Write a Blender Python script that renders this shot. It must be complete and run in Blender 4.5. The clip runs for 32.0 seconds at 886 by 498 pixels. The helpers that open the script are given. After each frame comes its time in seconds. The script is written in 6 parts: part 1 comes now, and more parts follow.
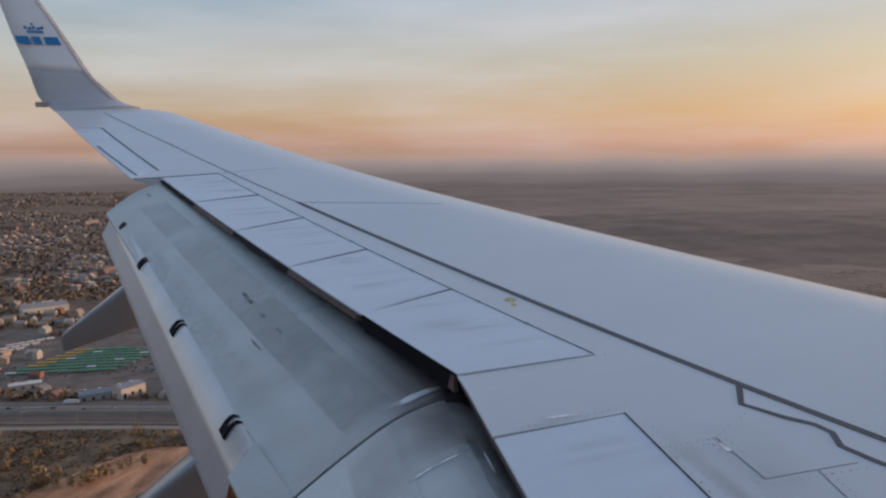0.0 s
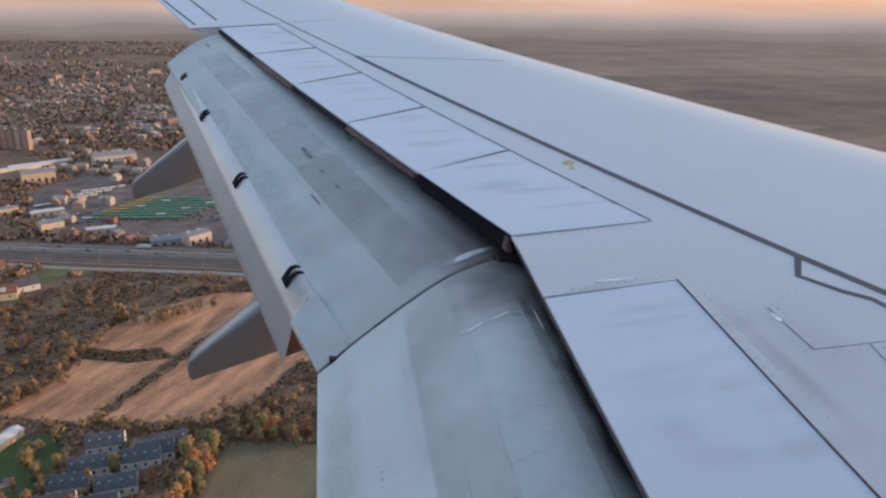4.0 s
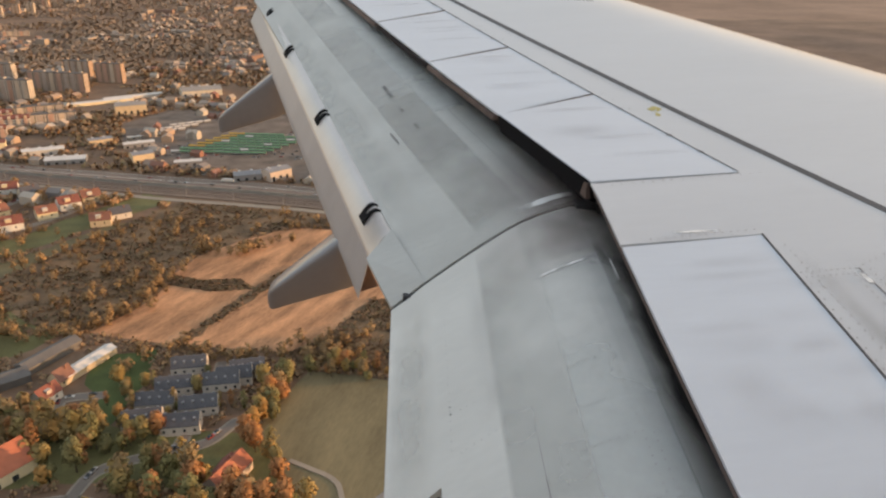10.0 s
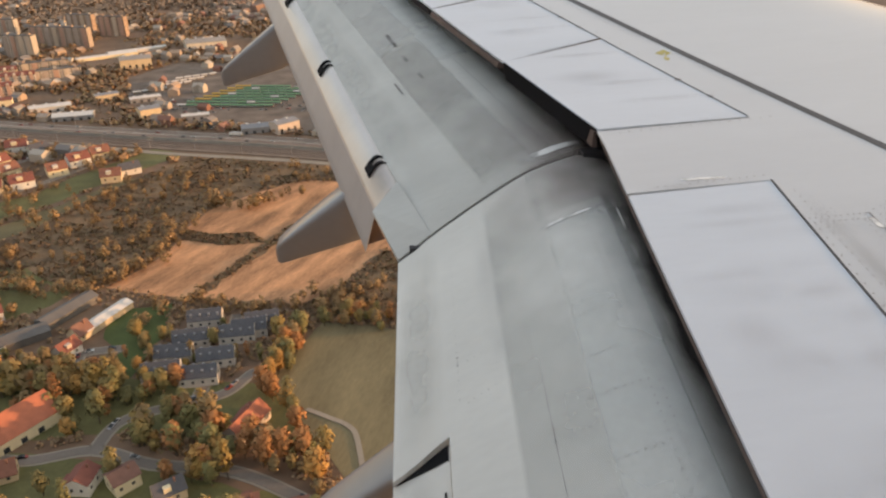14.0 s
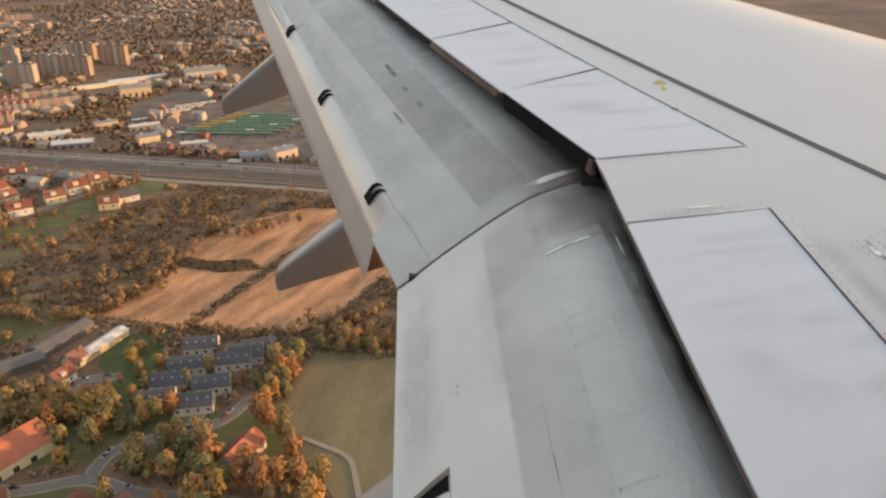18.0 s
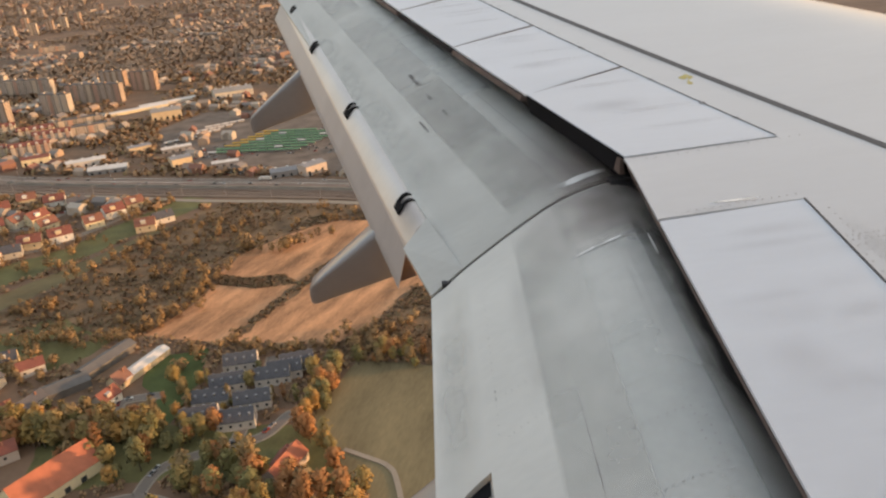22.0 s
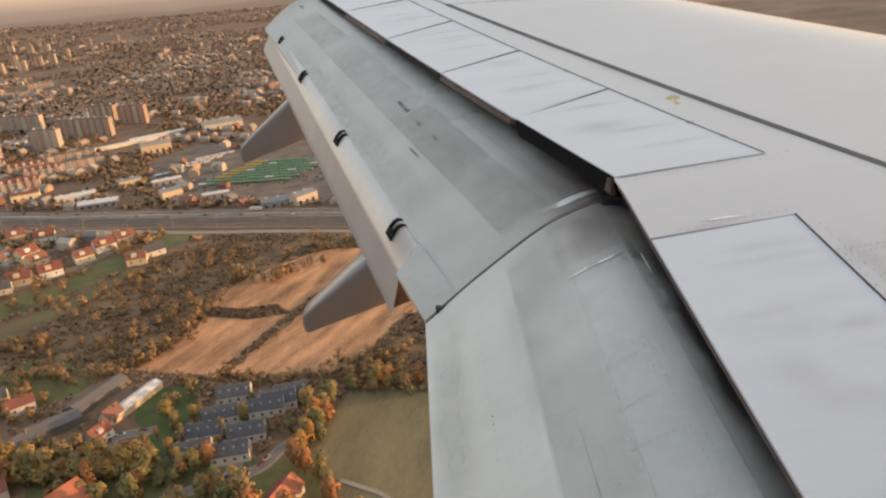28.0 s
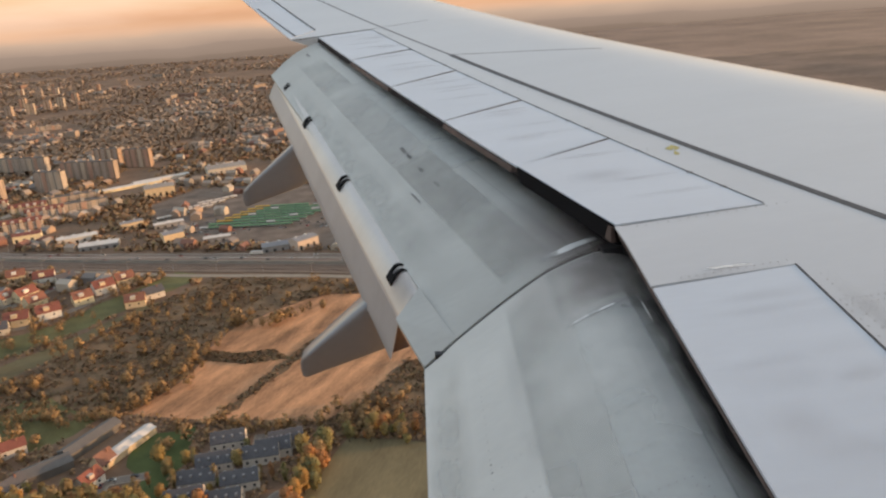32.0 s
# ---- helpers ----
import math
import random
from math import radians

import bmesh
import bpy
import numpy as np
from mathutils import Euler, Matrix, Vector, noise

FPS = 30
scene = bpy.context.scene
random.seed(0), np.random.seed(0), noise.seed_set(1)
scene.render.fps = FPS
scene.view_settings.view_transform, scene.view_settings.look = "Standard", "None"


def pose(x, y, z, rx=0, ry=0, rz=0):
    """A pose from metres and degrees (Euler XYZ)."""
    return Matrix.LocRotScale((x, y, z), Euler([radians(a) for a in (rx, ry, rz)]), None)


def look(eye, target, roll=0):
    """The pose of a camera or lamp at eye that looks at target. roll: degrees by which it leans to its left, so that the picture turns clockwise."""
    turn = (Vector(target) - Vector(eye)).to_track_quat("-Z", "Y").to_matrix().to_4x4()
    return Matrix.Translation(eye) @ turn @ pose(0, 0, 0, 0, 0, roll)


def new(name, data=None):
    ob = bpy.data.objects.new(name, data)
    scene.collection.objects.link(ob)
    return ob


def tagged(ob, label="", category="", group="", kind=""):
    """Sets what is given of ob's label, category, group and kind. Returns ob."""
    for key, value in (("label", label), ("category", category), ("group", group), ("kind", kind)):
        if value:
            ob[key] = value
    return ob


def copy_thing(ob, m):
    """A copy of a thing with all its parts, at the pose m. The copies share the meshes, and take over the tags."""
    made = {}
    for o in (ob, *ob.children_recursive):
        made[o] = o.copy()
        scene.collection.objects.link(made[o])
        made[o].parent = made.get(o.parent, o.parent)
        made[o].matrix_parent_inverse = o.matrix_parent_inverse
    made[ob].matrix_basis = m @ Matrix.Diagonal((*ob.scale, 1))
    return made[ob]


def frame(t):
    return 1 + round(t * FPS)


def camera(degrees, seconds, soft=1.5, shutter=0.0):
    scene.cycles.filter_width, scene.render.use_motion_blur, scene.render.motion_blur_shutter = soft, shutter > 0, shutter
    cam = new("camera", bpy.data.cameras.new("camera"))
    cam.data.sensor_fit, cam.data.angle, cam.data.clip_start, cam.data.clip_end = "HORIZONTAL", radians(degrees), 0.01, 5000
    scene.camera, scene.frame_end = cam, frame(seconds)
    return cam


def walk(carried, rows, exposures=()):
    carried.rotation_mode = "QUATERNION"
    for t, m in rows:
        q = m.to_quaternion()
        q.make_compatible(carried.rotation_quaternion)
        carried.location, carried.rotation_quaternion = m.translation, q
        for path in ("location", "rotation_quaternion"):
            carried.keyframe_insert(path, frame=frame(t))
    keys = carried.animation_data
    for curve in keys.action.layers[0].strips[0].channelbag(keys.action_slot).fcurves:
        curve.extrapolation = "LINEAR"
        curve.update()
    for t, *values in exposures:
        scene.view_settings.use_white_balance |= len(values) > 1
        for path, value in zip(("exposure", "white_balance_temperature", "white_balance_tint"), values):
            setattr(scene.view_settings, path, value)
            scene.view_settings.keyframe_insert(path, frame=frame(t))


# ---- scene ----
cam = camera(63.0, 32.0, soft=2.3)
PATH = [
    (0.0, 0.000, 0.000, 0.000, 83.01, 0.15, -18.16),
    (0.5, 0.002, 0.006, 0.002, 84.33, 1.02, -18.17),
    (1.0, 0.005, 0.005, 0.003, 84.80, 1.66, -17.61),
    (1.5, 0.007, 0.006, 0.003, 83.52, 1.62, -16.87),
    (2.0, 0.007, 0.005, 0.002, 81.66, 0.79, -16.32),
    (2.5, 0.004, 0.009, 0.003, 79.42, 0.40, -15.85),
    (3.0, 0.004, 0.007, 0.003, 76.50, 0.20, -14.87),
    (3.5, 0.002, 0.002, 0.003, 73.43, -0.27, -14.10),
    (5.5, -0.001, -0.002, 0.004, 70.27, 0.58, -10.00),
    (6.0, -0.001, -0.003, 0.005, 68.66, 2.06, -8.22),
    (6.5, -0.000, -0.007, 0.002, 67.38, 2.15, -7.44),
    (7.0, -0.001, -0.008, 0.001, 67.28, 2.53, -7.26),
    (7.5, -0.003, -0.009, -0.003, 67.34, 3.10, -7.15),
    (8.0, -0.008, -0.009, -0.008, 67.24, 3.57, -7.07),
    (8.5, -0.014, -0.013, -0.014, 67.48, 3.46, -7.04),
    (9.0, -0.024, -0.024, -0.020, 67.07, 1.63, -6.69),
    (9.5, -0.022, -0.021, -0.017, 67.50, -0.43, -6.73),
    (10.0, -0.014, -0.012, -0.008, 67.41, -1.08, -7.05),
    (10.5, -0.011, -0.004, -0.006, 67.33, -1.12, -7.17),
    (11.0, -0.005, 0.004, -0.001, 67.15, -1.12, -7.23),
    (11.5, -0.000, 0.001, 0.002, 65.98, -0.27, -7.37),
    (12.0, 0.012, -0.000, 0.004, 63.62, 0.20, -7.12),
    (12.5, 0.013, -0.004, 0.003, 62.47, 0.05, -6.96),
    (13.0, 0.011, -0.004, 0.001, 62.55, 0.29, -6.81),
    (13.5, 0.016, -0.001, 0.000, 63.19, 0.33, -6.69),
    (14.0, 0.016, -0.001, -0.001, 63.44, 0.20, -6.71),
    (14.5, 0.012, -0.000, -0.002, 63.36, -0.08, -6.84),
    (16.5, 0.001, -0.005, -0.008, 65.54, 0.18, -6.71),
    (17.0, -0.001, -0.005, -0.002, 65.71, 0.17, -6.84),
    (17.5, -0.001, -0.005, -0.000, 65.51, 0.04, -6.89),
    (18.0, 0.003, -0.003, 0.004, 65.60, 0.07, -6.87),
    (18.5, 0.004, -0.004, 0.003, 65.64, 0.17, -6.81),
    (19.0, 0.004, -0.005, 0.004, 65.48, 0.29, -6.84),
    (19.5, 0.007, -0.002, 0.007, 64.85, 0.97, -6.84),
    (20.0, 0.004, -0.004, 0.004, 64.44, 2.03, -6.68),
    (20.5, 0.003, -0.004, 0.004, 64.51, 2.91, -6.36),
    (21.0, 0.007, -0.011, 0.007, 64.25, 4.03, -6.23),
    (21.5, 0.010, -0.011, 0.011, 64.81, 4.53, -5.87),
    (22.0, 0.005, -0.014, 0.010, 66.17, 3.56, -5.66),
    (22.5, 0.004, -0.007, 0.007, 67.50, 2.38, -5.84),
    (23.0, -0.000, -0.008, -0.001, 67.92, 1.55, -6.04),
    (23.5, -0.001, -0.009, 0.002, 68.42, 1.39, -6.16),
    (24.0, -0.002, -0.007, -0.002, 68.20, 1.52, -6.27),
    (24.5, -0.001, -0.009, -0.005, 66.74, 2.04, -6.32),
    (25.0, -0.001, -0.010, -0.002, 66.36, 2.10, -6.48),
    (25.5, -0.001, -0.013, -0.001, 66.99, 2.59, -7.42),
    (26.0, 0.000, -0.006, -0.004, 67.92, 3.59, -8.18),
    (26.5, 0.002, -0.002, -0.007, 68.33, 3.45, -8.14),
    (28.5, 0.002, 0.000, -0.005, 67.98, 4.51, -6.09),
    (29.0, 0.004, 0.006, -0.002, 66.89, 2.78, -5.89),
    (29.5, 0.004, 0.005, -0.004, 66.52, 2.68, -6.05),
    (30.0, 0.002, 0.002, -0.005, 66.87, 2.72, -6.01),
    (30.5, -0.001, -0.000, -0.009, 67.59, 2.94, -6.11),
    (31.0, -0.003, -0.002, -0.013, 69.44, 3.33, -6.13),
    (31.5, -0.002, -0.002, -0.016, 71.18, 3.69, -6.15),
    (32.0, -0.002, -0.004, -0.016, 71.89, 3.80, -6.47),
]
walk(cam, [(r[0], pose(*r[1:])) for r in PATH], exposures=[
    (0.0, -0.28, 5640, 10), (2.0, -0.26, 5520, 9), (3.5, 0.08, 5420, 8), (5.5, 0.58, 7250, 9), (9.0, 0.59, 7600, 10), (14.5, 0.67, 7900, 11), (26.5, 0.66, 7900, 11), (30.6, 0.65, 7700, 10), (32.0, 0.46, 7350, 9)])

# ---- light ----
SUN_EL, SUN_AZ = radians(6.3), radians(89.0)
world = bpy.data.worlds.new("world")
scene.world = world
world.use_nodes = True
wn = world.node_tree.nodes
wl = world.node_tree.links
wn.clear()
w_out, w_bg, w_sky = wn.new("ShaderNodeOutputWorld"), wn.new("ShaderNodeBackground"), wn.new("ShaderNodeTexSky")
w_sky.sky_type, w_sky.sun_disc = "NISHITA", False
w_sky.sun_elevation, w_sky.sun_rotation = SUN_EL, SUN_AZ
w_sky.air_density, w_sky.dust_density, w_sky.ozone_density = 1.0, 2.5, 1.5
w_bg.inputs[1].default_value = 0.15
w_co, w_map = wn.new("ShaderNodeTexCoord"), wn.new("ShaderNodeMapping")
w_map.inputs[3].default_value = (1.5, 1.5, 9.0)
w_no = wn.new("ShaderNodeTexNoise")
w_no.inputs["Scale"].default_value, w_no.inputs["Detail"].default_value = 1.6, 6.0
w_ra = wn.new("ShaderNodeValToRGB")
w_ra.color_ramp.elements[0].position, w_ra.color_ramp.elements[1].position = 0.38, 0.72
w_ra.color_ramp.elements[0].color, w_ra.color_ramp.elements[1].color = (0, 0, 0, 1), (0.40, 0.40, 0.40, 1)
w_mix = wn.new("ShaderNodeMix")
w_mix.data_type, w_mix.blend_type = "RGBA", "MIX"
w_mix.inputs[7].default_value = (6.9, 6.2, 5.8, 1)
wl.new(w_co.outputs["Generated"], w_map.inputs[0])
wl.new(w_map.outputs[0], w_no.inputs["Vector"])
wl.new(w_no.outputs[0], w_ra.inputs[0])
wl.new(w_ra.outputs[0], w_mix.inputs[0])
# thin evening haze that warms the sky all round towards the horizon
w_sep, w_hz = wn.new("ShaderNodeSeparateXYZ"), wn.new("ShaderNodeValToRGB")
wl.new(w_co.outputs["Generated"], w_sep.inputs[0])
wl.new(w_sep.outputs[2], w_hz.inputs[0])
hz = w_hz.color_ramp.elements
hz[0].position, hz[0].color = 0.0, (0.50, 0.31, 0.25, 1)
hz[1].position, hz[1].color = 1.0, (0.30, 0.40, 0.58, 1)
for p_, c_ in ((0.022, (0.94, 0.45, 0.27, 1)), (0.06, (1.00, 0.56, 0.28, 1)), (0.13, (0.88, 0.69, 0.47, 1)), (0.24, (0.60, 0.68, 0.75, 1)), (0.45, (0.45, 0.56, 0.71, 1))):
    hz.new(p_).color = c_
w_sc = wn.new("ShaderNodeVectorMath")
w_sc.operation = "SCALE"
w_sc.inputs[3].default_value = 7.5
wl.new(w_hz.outputs[0], w_sc.inputs[0])
w_side = wn.new("ShaderNodeMapRange")
w_side.inputs[1].default_value, w_side.inputs[2].default_value = -1.0, 1.0
w_side.inputs[3].default_value, w_side.inputs[4].default_value = 6.9, 8.1
wl.new(w_sep.outputs[0], w_side.inputs[0])
wl.new(w_side.outputs[0], w_sc.inputs[3])
w_bl = wn.new("ShaderNodeMix")
w_bl.data_type, w_bl.blend_type = "RGBA", "MIX"
w_bl.inputs[0].default_value = 0.55
wl.new(w_sky.outputs[0], w_bl.inputs[6])
wl.new(w_sc.outputs[0], w_bl.inputs[7])
w_tf, w_tint, w_tm = wn.new("ShaderNodeMapRange"), wn.new("ShaderNodeMix"), wn.new("ShaderNodeMix")
w_tf.inputs[1].default_value, w_tf.inputs[2].default_value = -0.1, 0.65
w_tint.data_type = w_tm.data_type = "RGBA"
w_tm.blend_type, w_tm.inputs[0].default_value = "MULTIPLY", 1.0
w_tint.inputs[6].default_value, w_tint.inputs[7].default_value = (0.94, 1.03, 1.09, 1), (1.06, 0.99, 0.90, 1)
wl.new(w_sep.outputs[0], w_tf.inputs[0])
wl.new(w_tf.outputs[0], w_tint.inputs[0])
wl.new(w_bl.outputs[2], w_tm.inputs[6])
wl.new(w_tint.outputs[2], w_tm.inputs[7])
wl.new(w_tm.outputs[2], w_mix.inputs[6])
# hazy distance with faint hills, painted as sky colour, from the horizon down
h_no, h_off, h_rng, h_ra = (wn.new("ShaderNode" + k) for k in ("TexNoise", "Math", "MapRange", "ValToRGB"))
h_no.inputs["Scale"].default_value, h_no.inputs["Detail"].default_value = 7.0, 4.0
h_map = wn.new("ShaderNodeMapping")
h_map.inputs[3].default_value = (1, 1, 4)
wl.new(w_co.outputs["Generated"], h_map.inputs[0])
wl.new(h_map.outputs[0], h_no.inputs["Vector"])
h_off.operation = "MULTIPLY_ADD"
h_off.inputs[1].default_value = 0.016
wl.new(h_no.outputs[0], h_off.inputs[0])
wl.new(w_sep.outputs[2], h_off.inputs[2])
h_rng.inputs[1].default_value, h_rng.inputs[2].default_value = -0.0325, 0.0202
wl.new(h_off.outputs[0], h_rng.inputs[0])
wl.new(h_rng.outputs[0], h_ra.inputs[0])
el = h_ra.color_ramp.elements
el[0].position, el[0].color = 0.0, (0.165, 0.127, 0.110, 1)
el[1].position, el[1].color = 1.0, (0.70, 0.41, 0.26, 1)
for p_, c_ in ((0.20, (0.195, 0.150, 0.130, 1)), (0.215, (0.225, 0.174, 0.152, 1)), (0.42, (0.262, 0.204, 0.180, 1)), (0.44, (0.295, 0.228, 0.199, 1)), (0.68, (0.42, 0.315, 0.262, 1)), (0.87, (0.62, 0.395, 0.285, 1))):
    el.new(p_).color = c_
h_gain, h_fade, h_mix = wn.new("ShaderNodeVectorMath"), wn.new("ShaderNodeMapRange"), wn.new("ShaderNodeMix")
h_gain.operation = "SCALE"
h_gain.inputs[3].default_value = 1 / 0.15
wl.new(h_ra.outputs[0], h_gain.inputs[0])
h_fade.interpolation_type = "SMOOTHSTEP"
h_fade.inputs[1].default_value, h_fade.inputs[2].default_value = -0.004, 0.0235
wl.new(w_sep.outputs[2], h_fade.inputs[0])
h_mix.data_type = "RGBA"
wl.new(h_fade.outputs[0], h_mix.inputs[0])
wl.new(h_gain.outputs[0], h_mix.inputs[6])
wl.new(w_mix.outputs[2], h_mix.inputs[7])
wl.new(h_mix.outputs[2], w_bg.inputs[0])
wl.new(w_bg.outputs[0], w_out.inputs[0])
sun = new("sun", bpy.data.lights.new("sun", "SUN"))
sun.data.energy, sun.data.angle, sun.data.color = 3.5, radians(1.5), (1.0, 0.61, 0.36)
to_sun = Vector((math.sin(SUN_AZ) * math.cos(SUN_EL), math.cos(SUN_AZ) * math.cos(SUN_EL), math.sin(SUN_EL)))
sun.matrix_world = look(to_sun * 50, (0, 0, 0))

GROUND = -220.0


# ---- materials ----
def material(name, colour, rough=0.6, metal=0.0, vary=0.15, scale=3.0, fine=40.0, bump=0.0, per_object=0.0, palette=None, island=False, stretch=(1, 1, 1), coat=0.0, span=(0.35, 1.05)):
    """Base colour with two scales of variation; palette colours go to objects or islands at random."""
    m = bpy.data.materials.new(name)
    m.use_nodes = True
    n, l = m.node_tree.nodes, m.node_tree.links
    b = n["Principled BSDF"]
    b.inputs["Roughness"].default_value, b.inputs["Metallic"].default_value = rough, metal
    b.inputs["Coat Weight"].default_value = coat
    co, mp = n.new("ShaderNodeTexCoord"), n.new("ShaderNodeMapping")
    mp.inputs[3].default_value = stretch
    l.new(co.outputs["Object"], mp.inputs[0])
    n1, n2 = n.new("ShaderNodeTexNoise"), n.new("ShaderNodeTexNoise")
    n1.inputs["Scale"].default_value, n2.inputs["Scale"].default_value = scale, fine
    n1.inputs["Detail"].default_value, n2.inputs["Detail"].default_value = 5, 3
    l.new(mp.outputs[0], n1.inputs["Vector"])
    l.new(mp.outputs[0], n2.inputs["Vector"])
    add = n.new("ShaderNodeMath")
    add.operation = "MULTIPLY_ADD"
    add.inputs[1].default_value = 0.4
    l.new(n2.outputs[0], add.inputs[0])
    l.new(n1.outputs[0], add.inputs[2])
    rng = n.new("ShaderNodeMapRange")
    rng.inputs[1].default_value, rng.inputs[2].default_value = span
    rng.inputs[3].default_value, rng.inputs[4].default_value = 1 - vary, 1 + vary
    l.new(add.outputs[0], rng.inputs[0])
    mul = n.new("ShaderNodeMix")
    mul.data_type, mul.blend_type = "RGBA", "MULTIPLY"
    mul.inputs[0].default_value = 1.0
    l.new(rng.outputs[0], mul.inputs[7])
    if palette:
        ramp = n.new("ShaderNodeValToRGB")
        ramp.color_ramp.interpolation = "CONSTANT"
        el = ramp.color_ramp.elements
        for i, c in enumerate(palette):
            e = el[i] if i < 2 else el.new(i / len(palette))
            e.position, e.color = i / len(palette), (*c, 1)
        if island:
            src = n.new("ShaderNodeNewGeometry").outputs["Random Per Island"]
        else:
            src = n.new("ShaderNodeObjectInfo").outputs["Random"]
        l.new(src, ramp.inputs[0])
        l.new(ramp.outputs[0], mul.inputs[6])
    else:
        mul.inputs[6].default_value = (*colour, 1)
    l.new(mul.outputs[2], b.inputs["Base Color"])
    if bump:
        bp = n.new("ShaderNodeBump")
        bp.inputs["Strength"].default_value, bp.inputs["Distance"].default_value = bump, 0.02
        l.new(add.outputs[0], bp.inputs["Height"])
        l.new(bp.outputs[0], b.inputs["Normal"])
    return m


M_WING = material("wing_paint", (0.585, 0.602, 0.622), 0.30, 0.0, 0.05, 0.7, 9.0, stretch=(0.5, 2.2, 1), coat=0.1)
M_SPOILER = material("spoiler_paint", (0.622, 0.672, 0.733), 0.42, 0.0, 0.06, 0.9, 12.0, stretch=(0.5, 2.5, 1))
M_FLAP = material("flap_paint", (0.665, 0.665, 0.632), 0.42, 0.1, 0.10, 1.1, 14.0, stretch=(0.6, 2.0, 1))
# outboard flap: the flap grey, toned darker
M_FLAP_OUT = material("flap_paint_dark", (0.54, 0.548, 0.518), 0.45, 0.1, 0.13, 1.1, 14.0, stretch=(0.6, 2.0, 1))
M_AFT = material("aft_flap_metal", (0.68, 0.655, 0.63), 0.40, 0.5, 0.08, 1.2, 14.0, stretch=(0.6, 2.0, 1))
# duller, darker grey than the aft metal: the plate's shade is in its colour
M_PLATE = material("aft_plate_shade", (0.47, 0.455, 0.45), 0.45, 0.2, 0.10, 1.2, 14.0, stretch=(0.6, 2.0, 1))
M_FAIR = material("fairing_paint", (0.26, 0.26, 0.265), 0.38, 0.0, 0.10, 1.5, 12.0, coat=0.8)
M_DARK = material("sealant_dark", (0.05, 0.05, 0.055), 0.7, 0.0, 0.2, 2.0, 20.0)
M_BLACK = material("bracket_black", (0.012, 0.012, 0.014), 0.75, 0.0, 0.2, 2.0, 20.0)
M_STRIPE = material("stripe_paint", (0.085, 0.085, 0.09), 0.6, 0.0, 0.15, 2.0, 20.0)
M_SEAM = material("seam_grime", (0.20, 0.20, 0.21), 0.7, 0.0, 0.3, 5.0, 30.0)
M_RUST = material("primer_brown", (0.12, 0.082, 0.07), 0.65, 0.0, 0.45, 3.5, 16.0)
# near black, standing for the shade in the cavity ahead of the flaps
M_COVE = material("cavity_shade", (0.035, 0.03, 0.03), 0.8, 0.0, 0.3, 2.0, 10.0)
M_SCUFF = material("scuff_white", (0.66, 0.66, 0.64), 0.5, 0.0, 0.1, 4.0, 30.0)
M_LETTER = material("mark_blue", (0.02, 0.17, 0.42), 0.45, 0.0, 0.05)
M_WINGLET = material("winglet_white", (0.72, 0.72, 0.74), 0.38, 0.0, 0.04, 1.0, 8.0)
M_WINGLET_B = material("winglet_grey", (0.42, 0.42, 0.44), 0.38, 0.0, 0.05, 1.0, 8.0)
M_YELLOW = material("grease_yellow", (0.50, 0.44, 0.17), 0.6, 0.0, 0.3, 20.0, 60.0)


# low gloss keeps the brackets and the painted gap shade black
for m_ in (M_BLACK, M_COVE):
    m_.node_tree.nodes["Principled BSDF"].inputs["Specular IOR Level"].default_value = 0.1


# ---- mesh tools ----
def part(name, bm, mat, parent=None, label="", smooth=False):
    me = bpy.data.meshes.new(name)
    bmesh.ops.recalc_face_normals(bm, faces=bm.faces)
    bm.to_mesh(me)
    bm.free()
    me.materials.append(mat)
    if smooth:
        me.polygons.foreach_set("use_smooth", [True] * len(me.polygons))
    ob = new(name, me)
    ob.parent = parent
    if label:
        ob["label"] = label
    return ob


def soft_edges(ob, deg=35):
    """Smooth shading that keeps edges sharper than deg."""
    me = ob.data
    b = bmesh.new()
    b.from_mesh(me)
    for e in b.edges:
        e.smooth = not (len(e.link_faces) == 2 and e.calc_face_angle(0) > radians(deg))
    for fc in b.faces:
        fc.smooth = True
    b.to_mesh(me)
    b.free()
    return ob


def loft(bm, sections, caps=True):
    """Closed rings of points, joined one to the next."""
    rings = [[bm.verts.new(p) for p in s] for s in sections]
    k = len(rings[0])
    for a, b in zip(rings, rings[1:]):
        for i in range(k):
            bm.faces.new((a[i], a[(i + 1) % k], b[(i + 1) % k], b[i]))
    if caps:
        bm.faces.new(rings[0])
        bm.faces.new(rings[-1][::-1])
    return bm


def lerp(a, b, s):
    return tuple(x + (y - x) * s for x, y in zip(a, b))


def slab_between(bm, a, b, n, thin=0.03, thick=0.10):
    """A shell under the surface ruled between the point rows a and b."""
    secs = []
    for i in range(n + 1):
        up = [lerp(p, q, i / n) for p, q in zip(a, b)]
        k = len(up)
        lo = [(p[0], p[1], p[2] - thin - (thick - thin) * math.sin(math.pi * min(1, j / (k - 1) * 0.9 + 0.05))) for j, p in enumerate(up)]
        secs.append(up + lo[::-1])
    return loft(bm, secs)


def box(bm, x0, x1, y0, y1, z0, z1):
    v = [bm.verts.new(p) for p in ((x0, y0, z0), (x1, y0, z0), (x1, y1, z0), (x0, y1, z0), (x0, y0, z1), (x1, y0, z1), (x1, y1, z1), (x0, y1, z1))]
    for q in ((3, 2, 1, 0), (4, 5, 6, 7), (0, 1, 5, 4), (1, 2, 6, 5), (2, 3, 7, 6), (3, 0, 4, 7)):
        bm.faces.new([v[i] for i in q])
    return bm


